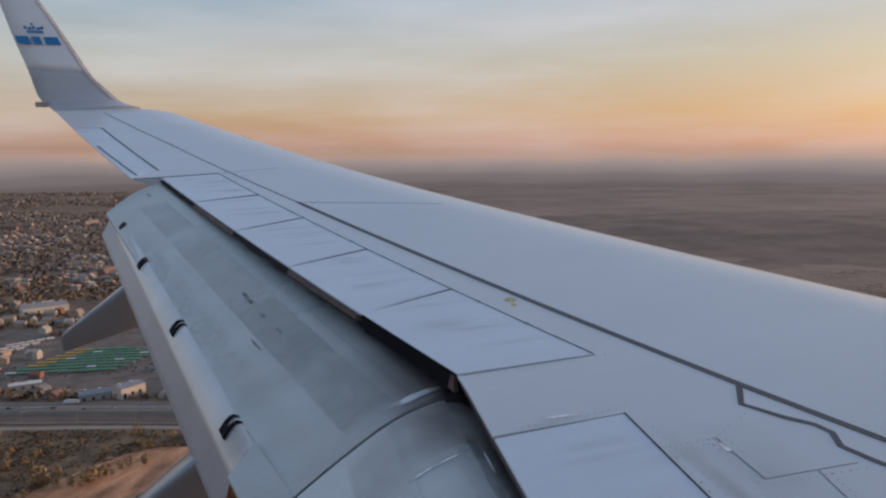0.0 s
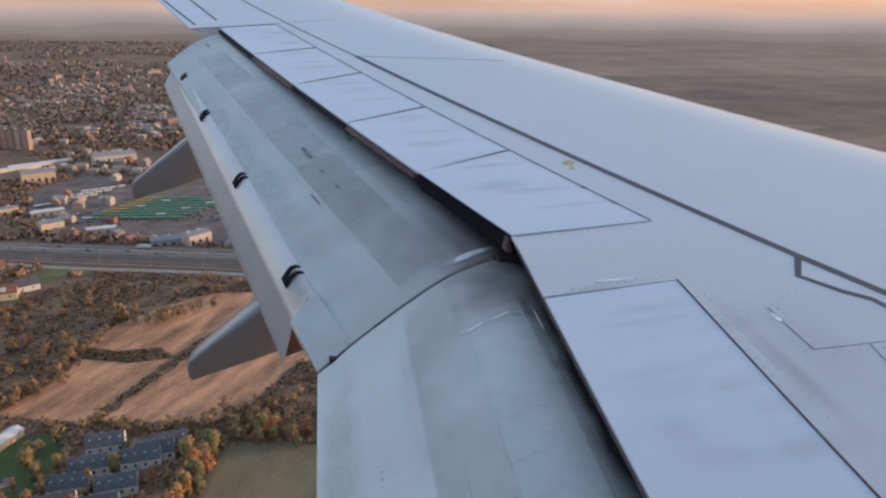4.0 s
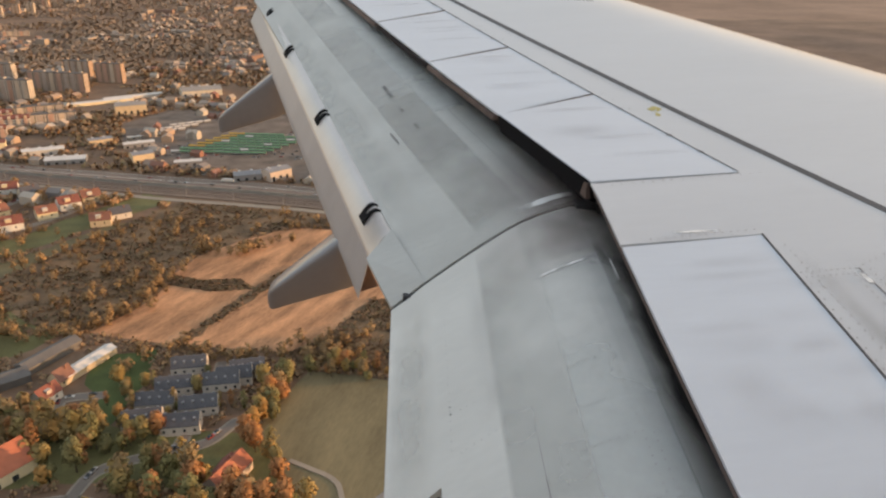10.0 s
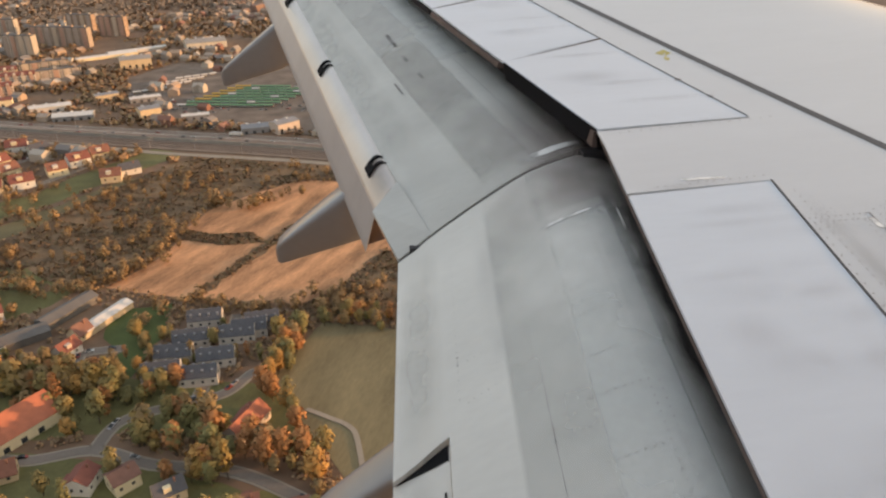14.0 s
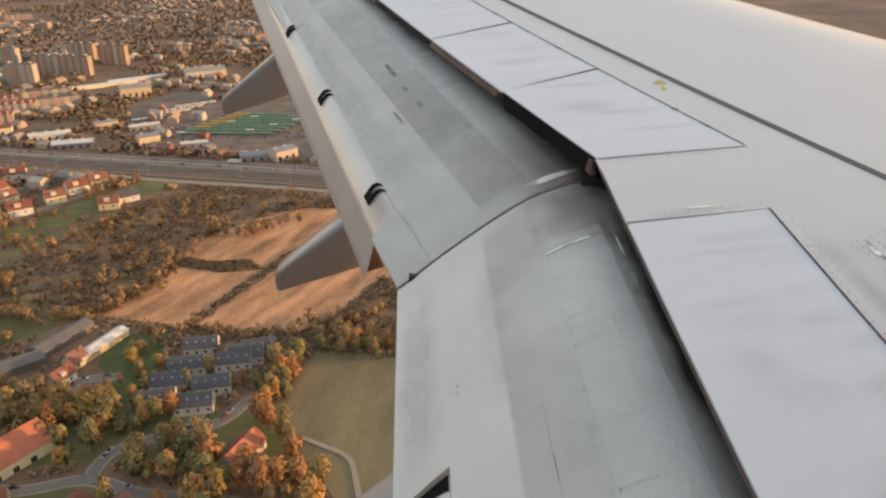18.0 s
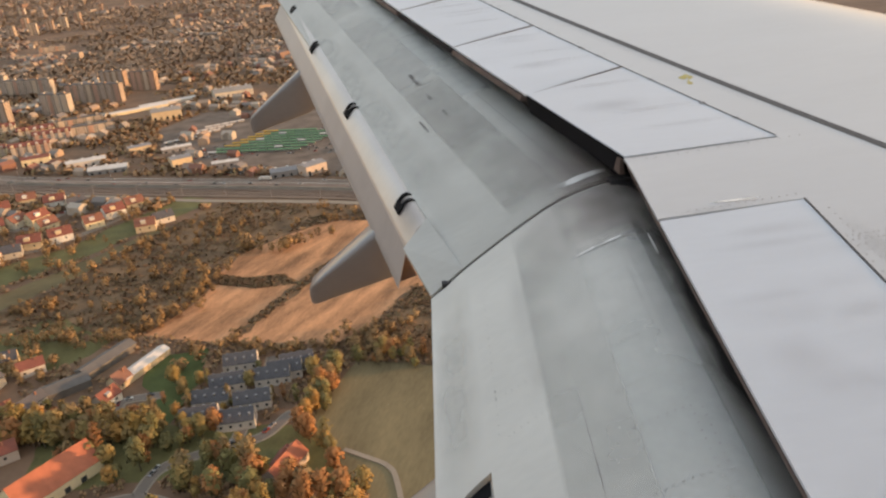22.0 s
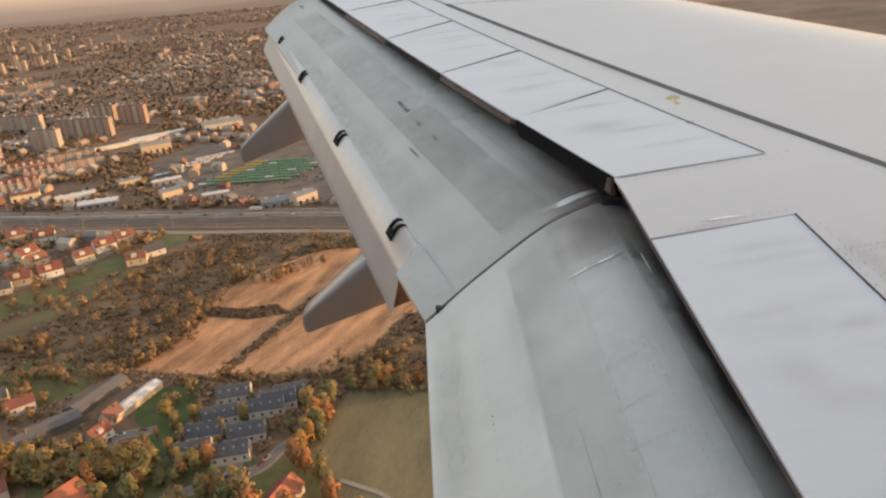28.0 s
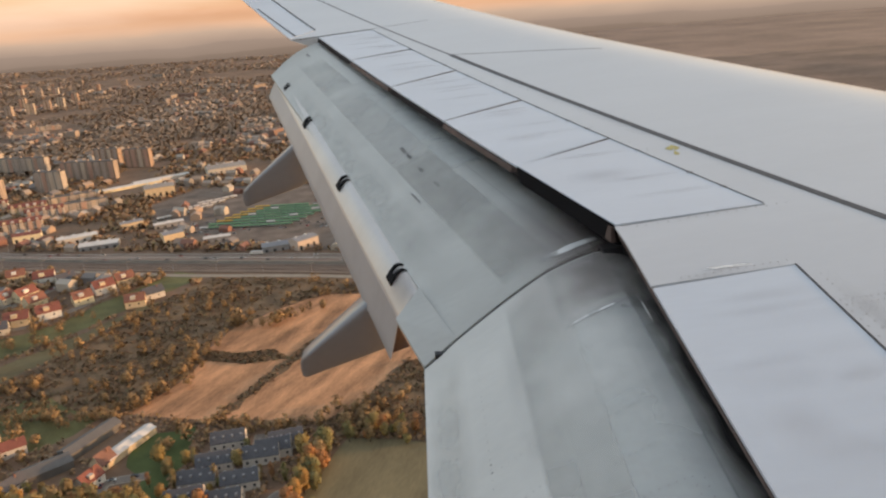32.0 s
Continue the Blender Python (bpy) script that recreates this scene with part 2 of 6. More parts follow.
def soft_film(name, colour, strength, rough=0.6, scale=3.0, edge=0.3, stretch=(1, 1, 1)):
    """A thin film for dirt, repaint and painted shade that fades out at its edges and breaks up in blotches."""
    m = bpy.data.materials.new(name)
    m.use_nodes = True
    n, l = m.node_tree.nodes, m.node_tree.links
    b, out = n["Principled BSDF"], n["Material Output"]
    b.inputs["Base Color"].default_value, b.inputs["Roughness"].default_value = (*colour, 1), rough
    uv, sep = n.new("ShaderNodeUVMap"), n.new("ShaderNodeSeparateXYZ")
    l.new(uv.outputs[0], sep.inputs[0])
    fades = []
    for k in (0, 1):
        pp = n.new("ShaderNodeMath")
        pp.operation = "PINGPONG"
        pp.inputs[1].default_value = 0.5
        l.new(sep.outputs[k], pp.inputs[0])
        mr = n.new("ShaderNodeMapRange")
        mr.interpolation_type = "SMOOTHSTEP"
        mr.inputs[1].default_value, mr.inputs[2].default_value = 0.0, edge
        l.new(pp.outputs[0], mr.inputs[0])
        fades.append(mr)
    co, mp, no, nr_ = n.new("ShaderNodeTexCoord"), n.new("ShaderNodeMapping"), n.new("ShaderNodeTexNoise"), n.new("ShaderNodeMapRange")
    mp.inputs[3].default_value = stretch
    l.new(co.outputs["Object"], mp.inputs[0])
    l.new(mp.outputs[0], no.inputs["Vector"])
    no.inputs["Scale"].default_value, no.inputs["Detail"].default_value = scale, 5
    nr_.inputs[1].default_value, nr_.inputs[2].default_value, nr_.inputs[4].default_value = 0.3, 0.75, strength
    l.new(no.outputs[0], nr_.inputs[0])
    m1, m2 = n.new("ShaderNodeMath"), n.new("ShaderNodeMath")
    m1.operation = m2.operation = "MULTIPLY"
    l.new(fades[0].outputs[0], m1.inputs[0])
    l.new(fades[1].outputs[0], m1.inputs[1])
    l.new(m1.outputs[0], m2.inputs[0])
    l.new(nr_.outputs[0], m2.inputs[1])
    tr, mx = n.new("ShaderNodeBsdfTransparent"), n.new("ShaderNodeMixShader")
    l.new(m2.outputs[0], mx.inputs[0])
    l.new(tr.outputs[0], mx.inputs[1])
    l.new(b.outputs[0], mx.inputs[2])
    l.new(mx.outputs[0], out.inputs[0])
    return m


M_GRIME = soft_film("grime_grey", (0.24, 0.24, 0.24), 0.30, 0.6, 0.9, 0.5)
M_GRIME_L = soft_film("grime_light", (0.36, 0.36, 0.38), 0.18, 0.6, 1.5, 0.5)
M_SOOT = soft_film("soot_brown", (0.27, 0.205, 0.19), 2.0, 0.5, 0.25, 0.42)
# shade of the spoilers' overhang, painted on the flaps beside the slot
M_COVESHADE = soft_film("cove_soot", (0.055, 0.05, 0.05), 1.9, 0.6, 1.2, 0.5)
M_SLOTSHADE = soft_film("slot_shade", (0.03, 0.027, 0.027), 2.2, 0.7, 1.2, 0.5)
M_SLOT = soft_film("slot_grime", (0.20, 0.166, 0.152), 0.9, 0.6, 0.6, 0.5)
M_PATCH = soft_film("repaint_dark", (0.535, 0.55, 0.53), 0.6, 0.45, 1.0, 0.09)
# blue repaint, made lighter to offset the shading of the flap's curve
M_PATCH_B = soft_film("repaint_blue_lifted", (0.67, 0.70, 0.69), 0.75, 0.45, 1.0, 0.04)
M_BLEACH = soft_film("worn_white", (0.66, 0.67, 0.65), 0.9, 0.45, 2.0, 0.4)
M_PATCH_L = soft_film("repaint_mid", (0.50, 0.50, 0.475), 0.95, 0.45, 1.0, 0.08)
M_SCRAPE = soft_film("scrape_dark", (0.20, 0.19, 0.19), 1.0, 0.6, 9.0, 0.25)
M_PATCH_W = soft_film("repaint_faint", (0.555, 0.56, 0.545), 0.9, 0.45, 1.0, 0.05)
M_RUB = soft_film("rub_white", (0.86, 0.86, 0.84), 2.6, 0.5, 6.0, 0.35)


# ---- the wing ----
def top(x, y):
    """Height of the wing's upper skin."""
    return -2.0895 + 0.05 * x + 0.1318 * y + 0.0041 * y * y


def x_lead(y):
    return 5.68 - 0.547 * (y - 4.8) + 0.03 * max(0.0, y - 11) + 0.07 * min(1.0, max(0.5, (11.5 - y) / 4))


def x_trail(y):
    if y < 4.24:
        return 1.5 + 0.085 * (y - 4.24)
    if y < 10.72:
        return 1.5 - 0.3195 * (y - 4.24)
    return -0.93 - 0.333 * (y - 10.72)


def x_hinge(y):
    """Front edge of the spoilers."""
    return 2.26 + 0.06 * (y - 3.53) if y < 4.2 else 2.49 - 0.354 * (y - 4.29)


def nose_drop(u):
    """How far the skin falls towards the leading edge, u metres behind it."""
    w, n = max(0.0, 1 - u / 1.1), max(0.0, 1 - u / 0.15)
    return 0.16 * w * w + 0.05 * (1 - math.sqrt(max(0.0, 1 - n * n)))


def on_skin(x, y, lift=0.0):
    return (x, y, top(x, y) - nose_drop(x_lead(y) - x) + lift)


def skin(bm, ys, rear, depth=0.3):
    """A closed stretch of the wing from the curve rear(y) to the leading edge."""
    secs = []
    for y in ys:
        xr, xl = rear(y), x_lead(y)
        us = [0, 0.004, 0.012, 0.03, 0.06, 0.10, 0.15, 0.22, 0.32, 0.44, 0.60, 0.85, 1.1, 1.4, 1.7]
        span = xl - xr
        xs = [xl - u * min(1.0, span * 0.7 / 1.7) for u in us]
        x_ = xs[-1]
        xs += [x_ + (xr - x_) * k / 7 for k in range(1, 8)]
        up = [on_skin(x, y) for x in xs]
        d = depth * (0.55 + 0.45 * min(1, span / 4))
        lo = [(x, y, p[2] - 0.014 - 1.1 * d * math.sin(math.pi * (xl - x) / span) ** 0.7 if 0 < i < len(xs) - 1 else p[2] - 0.014) for i, (x, p) in enumerate(zip(xs, up))]
        lo[-1] = (xs[-1], y, up[-1][2] - 0.014)
        secs.append(up + lo[::-1])
    return loft(bm, secs)


def steps(a, b, n):
    return [a + (b - a) * i / n for i in range(n + 1)]


wing = tagged(new("airplane_wing"), "light grey swept airliner wing with extended flaps and an upturned tip", "airplane wing")
wing.location = (0, 0, 0)
for name, y0, y1, n, rear in (
        ("inner_skin", 0.30, 3.528, 8, lambda y: x_hinge(min(y, 4.1)) + 0.008),
        ("middle_skin", 3.528, 4.265, 4, x_trail),
        ("outer_skin", 4.265, 10.803, 16, lambda y: x_hinge(max(y, 4.3)) + 0.008),
        ("tip_skin", 10.803, 14.50, 10, lambda y: -0.63 - 0.332 * (y - 11.2) if y > 10.86 else x_trail(y)),
        ("end_skin", 14.50, 16.25, 6, x_trail)):
    soft_edges(part(name, skin(bmesh.new(), steps(y0, y1, n), rear), M_WING, wing))


def panel(name, corners, mat, thick=0.035, lift=0.0, raise_trail=0.0, n=6, label=""):
    """A plate on the skin: corners front-in, front-out, rear-out, rear-in as x, y."""
    bm = bmesh.new()
    fi, fo, ro, ri = corners
    secs = []
    for i in range(n + 1):
        s = i / n
        a, b = lerp(fi, fo, s), lerp(ri, ro, s)
        up, lo = [], []
        for k in range(5):
            x, y = lerp(a, b, k / 4)
            z = top(x, y) + lift + raise_trail * k / 4
            up.append((x, y, z))
            lo.append((x, y, z - thick * (1 - 0.55 * k / 4)))
        secs.append(up + lo[::-1])
    return soft_edges(part(name, loft(bm, secs), mat, wing, label))


# outboard spoilers, with a narrow gap between neighbours
TE_Y = [4.262, 5.45, 6.74, 8.04, 9.35, 10.72]
HI_Y = [4.275, 5.77, 7.05, 8.35, 9.51, 10.80]
for i in range(5):
    g = 0.007
    fi, fo = (x_hinge(HI_Y[i] + g), HI_Y[i] + g), (x_hinge(HI_Y[i + 1] - g), HI_Y[i + 1] - g)
    ri, ro = (x_trail(TE_Y[i] + g) + 0.005, TE_Y[i] + g), (x_trail(TE_Y[i + 1] - g) + 0.005, TE_Y[i + 1] - g)
    panel("spoiler", (fi, fo, ro, ri), M_SPOILER, raise_trail=0.012 if i == 0 else 0.006)
panel("inboard_spoiler", ((x_hinge(0.4), 0.32), (2.258, 3.52), (x_trail(3.5) + 0.004, 3.505), (x_trail(0.4), 0.32)), M_SPOILER, n=8)
panel("aileron", ((-0.645, 11.19), (-1.745, 14.49), (x_trail(14.48), 14.48), (x_trail(10.83), 10.83)), M_SPOILER, n=8, label="light grey aileron with a dark hinge gap")


def ribbon(name, pts, width, mat, lift=0.0025, label="", fn=on_skin, step=0.25):
    """A flat strip laid along points x, y of the skin."""
    fine = []
    for (a, b) in zip(pts, pts[1:]):
        n = max(1, int(math.dist(a, b) / step))
        fine += [lerp(a, b, i / n) for i in range(n)]
    fine.append(pts[-1])
    bm = bmesh.new()
    rows = []
    for i, p in enumerate(fine):
        a, b = fine[max(0, i - 1)], fine[min(len(fine) - 1, i + 1)]
        d = Vector((b[0] - a[0], b[1] - a[1])).normalized() * width / 2
        q = [fn(p[0] - d.y, p[1] + d.x, lift), fn(p[0] + d.y, p[1] - d.x, lift)]
        rows.append([bm.verts.new(v) for v in q] + [bm.verts.new((v[0], v[1], v[2] - lift * 0.8)) for v in q])
    for a, b in zip(rows, rows[1:]):
        bm.faces.new((a[0], a[1], b[1], b[0]))
        bm.faces.new((a[2], a[0], b[0], b[2]))
        bm.faces.new((a[1], a[3], b[3], b[1]))
    return part(name, bm, mat, wing, label)


ribbon("walkway_stripe", [(1.08, 9.04), (2.12, 6.35), (3.14, 3.62), (3.42, 2.90), (4.40, 0.40)], 0.060, M_STRIPE, label="dark painted walkway line")
ribbon("walkway_branch", [(3.13, 3.60), (2.98, 3.40), (3.11, 3.19), (3.21, 3.08), (3.235, 2.98), (3.17, 2.86), (3.22, 2.70), (3.50, 2.05)], 0.042, M_STRIPE)
SEAMS = [
    ([(1.08, 9.04), (0.50, 10.45), (-0.55, 13.00), (-1.84, 15.90)], 0.028),
    ([(1.08, 9.04), (2.05, 8.75), (2.80, 8.51)], 0.014),
    ([(-1.74, 14.52), (-2.25, 14.62)], 0.014),
    ([(2.59, 3.137), (2.572, 2.744)], 0.010),
    ([(2.572, 2.744), (3.127, 2.711)], 0.005),
    ([(2.879, 2.716), (2.831, 2.498)], 0.008),
    ([(0.15, 10.82), (1.00, 10.95)], 0.010),
]
for i in range(1, 6):
    ribbon("spoiler_joint", [(x_hinge(HI_Y[i]), HI_Y[i]), (x_trail(TE_Y[i]) + 0.02, TE_Y[i])], 0.008, M_DARK, 0.0085)
SEAMS.append(([(x_hinge(4.275), 4.27), (1.53, 4.262)], 0.004))
ribbon("hinge_gap", [(x_hinge(y) + 0.004, y) for y in steps(4.29, 10.80, 20)], 0.012, M_STRIPE, 0.0022)
ribbon("hinge_gap", [(x_hinge(min(y, 4.1)) + 0.004, y) for y in steps(0.4, 3.53, 10)], 0.013, M_DARK, 0.0022)
for pts, wd in SEAMS:
    ribbon("panel_seam", pts, wd, M_SEAM, 0.0015)
ribbon("aileron_gap", [(-0.63, 11.19), (-1.74, 14.52)], 0.030, M_STRIPE, 0.002)
ribbon("aileron_gap", [(-0.90, 10.95), (-1.65, 13.07)], 0.028, M_STRIPE, 0.002)
# rows of fasteners
M_RIVET_L = material("rivet_grey", (0.29, 0.29, 0.285), 0.6, 0.2, 0.3, 30, 90)
M_RIVET = material("rivet_dark", (0.27, 0.262, 0.26), 0.6, 0.3, 0.3, 30, 90)


def rivets(name, rows, fn, mat=M_RIVET, r=0.007):
    bm = bmesh.new()
    for a, b, n in rows:
        for i in range(n):
            x, y = lerp(a, b, (i + random.uniform(-0.12, 0.12)) / max(1, n - 1))
            p = Vector(fn(x, y, 0.0018))
            u = (Vector(fn(x + 0.001, y, 0.0018)) - p).normalized() * r
            w = (Vector(fn(x, y + 0.001, 0.0018)) - p).normalized() * r
            bm.faces.new([bm.verts.new(p + u * math.cos(k * math.pi / 3) + w * math.sin(k * math.pi / 3)) for k in range(6)])
    ob = part(name, bm, mat, wing)
    ob["kind"] = "stuff"
    return ob


rivets("rivets", [((1.62, 3.56), (2.24, 3.58), 14), ((1.62, 4.22), (2.62, 4.25), 16), ((2.33, 3.40), (2.29, 2.30), 20), ((2.238, 3.138), (2.572, 3.134), 11), ((2.238, 3.093), (2.572, 3.089), 11), ((2.572, 3.134), (2.909, 3.288), 7),
                  ((2.64, 3.117), (2.622, 2.744), 9), ((2.53, 3.077), (2.512, 2.684), 9), ((2.592, 2.694), (3.127, 2.661), 12), ((2.929, 2.716), (2.881, 2.498), 6), ((2.268, 3.038), (2.218, 2.388), 10),
                  ((2.15, 5.45), (1.62, 6.9), 10), ((1.5, 7.3), (1.1, 8.4), 8)], on_skin, r=0.0052)
# leading edge wear and small marks
ribbon("leading_edge_seam", [(x_lead(y) - 0.27, y) for y in steps(0.5, 12.5, 24)], 0.006, M_SEAM, 0.002)
ribbon("slat_gap", [(x_lead(y) - 0.05 - 0.03 * (y - 12.62), y) for y in steps(12.62, 14.0, 8)], 0.03, M_DARK, 0.002)
bm = bmesh.new()
for k in range(11):
    x, y = 2.339 + random.gauss(0, 0.03), 5.365 + random.gauss(0, 0.045)
    r = random.uniform(0.009, 0.024)
    bm.faces.new([bm.verts.new(on_skin(x + r * math.cos(a), y + r * 1.3 * math.sin(a), 0.002)) for a in steps(0, 5.2, 6)])
part("grease_mark", bm, M_YELLOW, wing, "yellow grease mark")["kind"] = "stuff" 
bm = bmesh.new()
for y in steps(4.2, 9.8, 22):
    x = x_lead(y) - random.uniform(0.10, 0.28)
    r = random.uniform(0.006, 0.016)
    bm.faces.new([bm.verts.new(on_skin(x + r * math.cos(a), y + r * math.sin(a), 0.002)) for a in steps(0, 5.2, 5)])
part("insect_specks", bm, M_YELLOW, wing)["kind"] = "stuff"
# lip of brown primer seen under the outer spoilers, black where shaded, and the cove behind them, coloured near black
# for shade
for y0, y1 in ((5.50, 6.72), (6.76, 8.02), (8.08, 9.32), (9.38, 10.70)):
    bm = bmesh.new()
    secs = []
    for y in steps(y0, y1, 5):
        x, z = x_trail(y), top(x_trail(y), y)
        secs.append([(x - 0.012, y, z - 0.014), (x + 0.03, y, z - 0.02), (x + 0.03, y, z - 0.06), (x - 0.022, y, z - 0.052)])
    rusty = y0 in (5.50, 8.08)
    part("cove_lip", loft(bm, secs), M_RUST if rusty else M_COVE, wing, "brown primed lip" if rusty else "lip coloured black for shade")
# added black strip that draws the shaded gap under the first spoiler
bm = bmesh.new()
loft(bm, [[(x_trail(y) - 0.003, y, top(x_trail(y), y) + 0.009), (x_trail(y) + 0.03, y, top(x_trail(y), y) - 0.022), (x_trail(y) + 0.06, y, top(x_trail(y), y) - 0.13), (x_trail(y) + 0.02, y, top(x_trail(y), y) - 0.13)] for y in steps(4.275, 5.44, 4)])
part("gap_end_block", box(bmesh.new(), x_trail(4.30) - 0.010, x_trail(4.30) + 0.05, 4.275, 4.47, top(1.5, 4.3) - 0.115, top(1.5, 4.3) - 0.012), M_RUST, wing, "brown primed block at the inner end of the gap")
part("gap_shade_strip", bm, M_BLACK, wing, "black strip painted as the shaded gap under the first spoiler")
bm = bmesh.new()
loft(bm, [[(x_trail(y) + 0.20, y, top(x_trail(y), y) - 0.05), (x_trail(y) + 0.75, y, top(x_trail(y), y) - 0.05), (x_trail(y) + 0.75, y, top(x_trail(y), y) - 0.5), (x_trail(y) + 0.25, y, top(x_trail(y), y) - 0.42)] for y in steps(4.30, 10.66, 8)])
part("cove", bm, M_COVE, wing, "near-black block painted as the shaded cavity ahead of the flap")
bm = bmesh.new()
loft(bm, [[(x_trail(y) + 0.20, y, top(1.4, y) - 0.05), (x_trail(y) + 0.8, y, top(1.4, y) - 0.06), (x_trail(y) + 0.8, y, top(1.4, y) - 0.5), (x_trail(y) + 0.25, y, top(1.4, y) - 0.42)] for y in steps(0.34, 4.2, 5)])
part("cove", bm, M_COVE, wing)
bm = bmesh.new()
loft(bm, [[(x_trail(y) - 0.004, y, top(1.4, y) - 0.016), (x_trail(y) + 0.05, y, top(1.4, y) - 0.03), (x_trail(y) + 0.05, y, top(1.4, y) - 0.045), (x_trail(y) - 0.002, y, top(1.4, y) - 0.034)] for y in steps(0.34, 4.2, 5)])
part("edge_strip", bm, M_RUST, wing)

# the wing's root, running into the fuselage
bm = bmesh.new()
root_x = [x_trail(0.36) + (x_lead(0.36) - 0.1 - x_trail(0.36)) * k / 8 for k in range(9)]
loft(bm, [[(x, y, top(x, 0.36) - 0.006) for x in root_x] + [(x, y, top(x, 0.36) - 0.55) for x in root_x[::-1]] for y in (0.36, -0.45)])
part("wing_root", bm, M_WING, wing)

# ---- flaps ----
A_ROW = [(1.75, 4.31, -1.53), (1.55, 4.25, -1.495), (1.33, 4.18, -1.485), (1.02, 4.09, -1.548), (0.748, 4.01, -1.67), (0.552, 3.955, -1.775), (0.388, 3.905, -1.868)]
B_ROW = [(-0.20, 10.86, -0.44), (-0.34, 10.81, -0.36), (-0.55, 10.75, -0.30), (-0.80, 10.67, -0.37), (-1.00, 10.61, -0.48), (-1.16, 10.56, -0.60), (-1.27, 10.53, -0.69)]
DEEP = 1.10


def deeper(row, k=DEEP):
    return [tuple(c * k for c in p) for p in row]


A_ROW = deeper(A_ROW)


def dense(row, k=3):
    """More points along a row, on a smooth curve through it."""
    out = []
    n = len(row)
    for i in range(n - 1):
        p0, p1, p2, p3 = (Vector(row[max(0, min(n - 1, j))]) for j in (i - 1, i, i + 1, i + 2))
        for s in range(k):
            t = s / k
            out.append(tuple(0.5 * (2 * p1 + (p2 - p0) * t + (2 * p0 - 5 * p1 + 4 * p2 - p3) * t * t + (3 * p1 - p0 - 3 * p2 + p3) * t ** 3)))
    return out + [tuple(row[-1])]


AD, BD = dense(A_ROW), dense(B_ROW)


def on_flap(s, v, lift=0.0):
    """A point of the outboard flap: s from its inner to its outer end, v from nose to trailing edge."""
    def at(row):
        f = v * (len(row) - 1)
        i = min(len(row) - 2, int(f))
        return lerp(row[i], row[i + 1], f - i)
    p = lerp(at(AD), at(BD), s)
    return (p[0] + 0.30 * lift, p[1], p[2] + lift)


soft_edges(part("outboard_flap", slab_between(bmesh.new(), AD, BD, 14, 0.012, 0.11), M_FLAP_OUT, wing, "pale grey slotted flap with streaks"), 45)
# short closed tail of the flap at its inner end
bm = bmesh.new()
q0 = deeper([(0.398, 3.908, -1.860), (0.19, 3.84, -1.99)])
q1 = [(0.249, 4.872, -1.891), (0.06, 4.654, -2.018)]
loft(bm, [[a, b, (b[0], b[1], b[2] - 0.02), (a[0], a[1], a[2] - 0.05)] for a, b in ((q0[0], q0[1]), (q1[0], q1[1]))])
part("flap_tail", bm, M_FLAP_OUT, wing)

DIR = Vector((-0.08, -1.0, -0.133))
I_ROW = A_ROW + deeper([(0.295, 3.872, -1.93), (0.19, 3.84, -1.99)])


def shifted(row, d):
    return [tuple(Vector(p) + DIR * d) for p in row]


ID = dense(I_ROW)
IN0, IN1 = shifted(ID, 0.036), shifted(ID, 1.59 * DEEP)


def on_inner(s, v, lift=0.0):
    f = v * (len(ID) - 1)
    i = min(len(ID) - 2, int(f))
    p = Vector(lerp(ID[i], ID[i + 1], f - i)) + DIR * (0.022 + 3.3 * DEEP * s)
    return (p.x + 0.3 * lift, p.y, p.z + lift)


soft_edges(part("inboard_flap", slab_between(bmesh.new(), IN0, IN1, 5, 0.012, 0.11), M_FLAP, wing, "pale grey flap with darker patches"), 45)
cut = [p for p in ID if p[0] > 0.44]
soft_edges(part("inboard_flap_root", slab_between(bmesh.new(), shifted(cut, 1.59 * DEEP), shifted(cut, 3.3 * DEEP), 5, 0.012, 0.11), M_FLAP, wing), 45)
bm = bmesh.new()
loft(bm, [[tuple(Vector(p) + DIR * 0.004 + Vector((0, 0, -0.012))), tuple(Vector(p) + DIR * 0.036 + Vector((0, 0, -0.012))), tuple(Vector(p) + DIR * 0.036 + Vector((0, 0, -0.05))), tuple(Vector(p) + DIR * 0.004 + Vector((0, 0, -0.05)))] for p in ID])
part("flap_seal", bm, M_DARK, wing, "dark seal between the two flaps")
bm = bmesh.new()
box(bm, 1.50, 1.64, 4.52, 4.62, -1.665, -1.61)
part("seal_block", bm, M_DARK, wing, "black rubber block at the flap joint")

# aft flap behind a slot
C_ROW = [(0.455, 4.94, -2.198), (0.333, 4.9, -1.998), (0.235, 4.87, -1.925), (0.16, 4.85, -1.981), (0.081, 4.83, -2.109), (0.048, 4.82, -2.238), (-0.002, 4.81, -2.4)]
D_ROW = [(-0.943, 10.5, -0.791), (-1.03, 10.47, -0.666), (-1.111, 10.45, -0.633), (-1.164, 10.43, -0.683), (-1.212, 10.42, -0.763), (-1.269, 10.41, -0.851), (-1.32, 10.4, -0.961)]
CD, DD = dense(C_ROW[:5]), dense(D_ROW[:5])
soft_edges(part("aft_flap", slab_between(bmesh.new(), CD, DD, 14, 0.006, 0.05), M_AFT, wing, "bare metal aft flap with a rounded nose"), 60)
PL0 = [lerp(C_ROW[4], C_ROW[6], k / 4) for k in range(5)]
PL1 = [lerp(D_ROW[4], D_ROW[6], k / 4) for k in range(5)]
soft_edges(part("aft_flap_plate", slab_between(bmesh.new(), PL0, PL1, 14, 0.006, 0.02), M_PLATE, wing, "flat grey trailing plate of the aft flap"))
# dark brown wedge that fills the gap between the flaps
bm = bmesh.new()
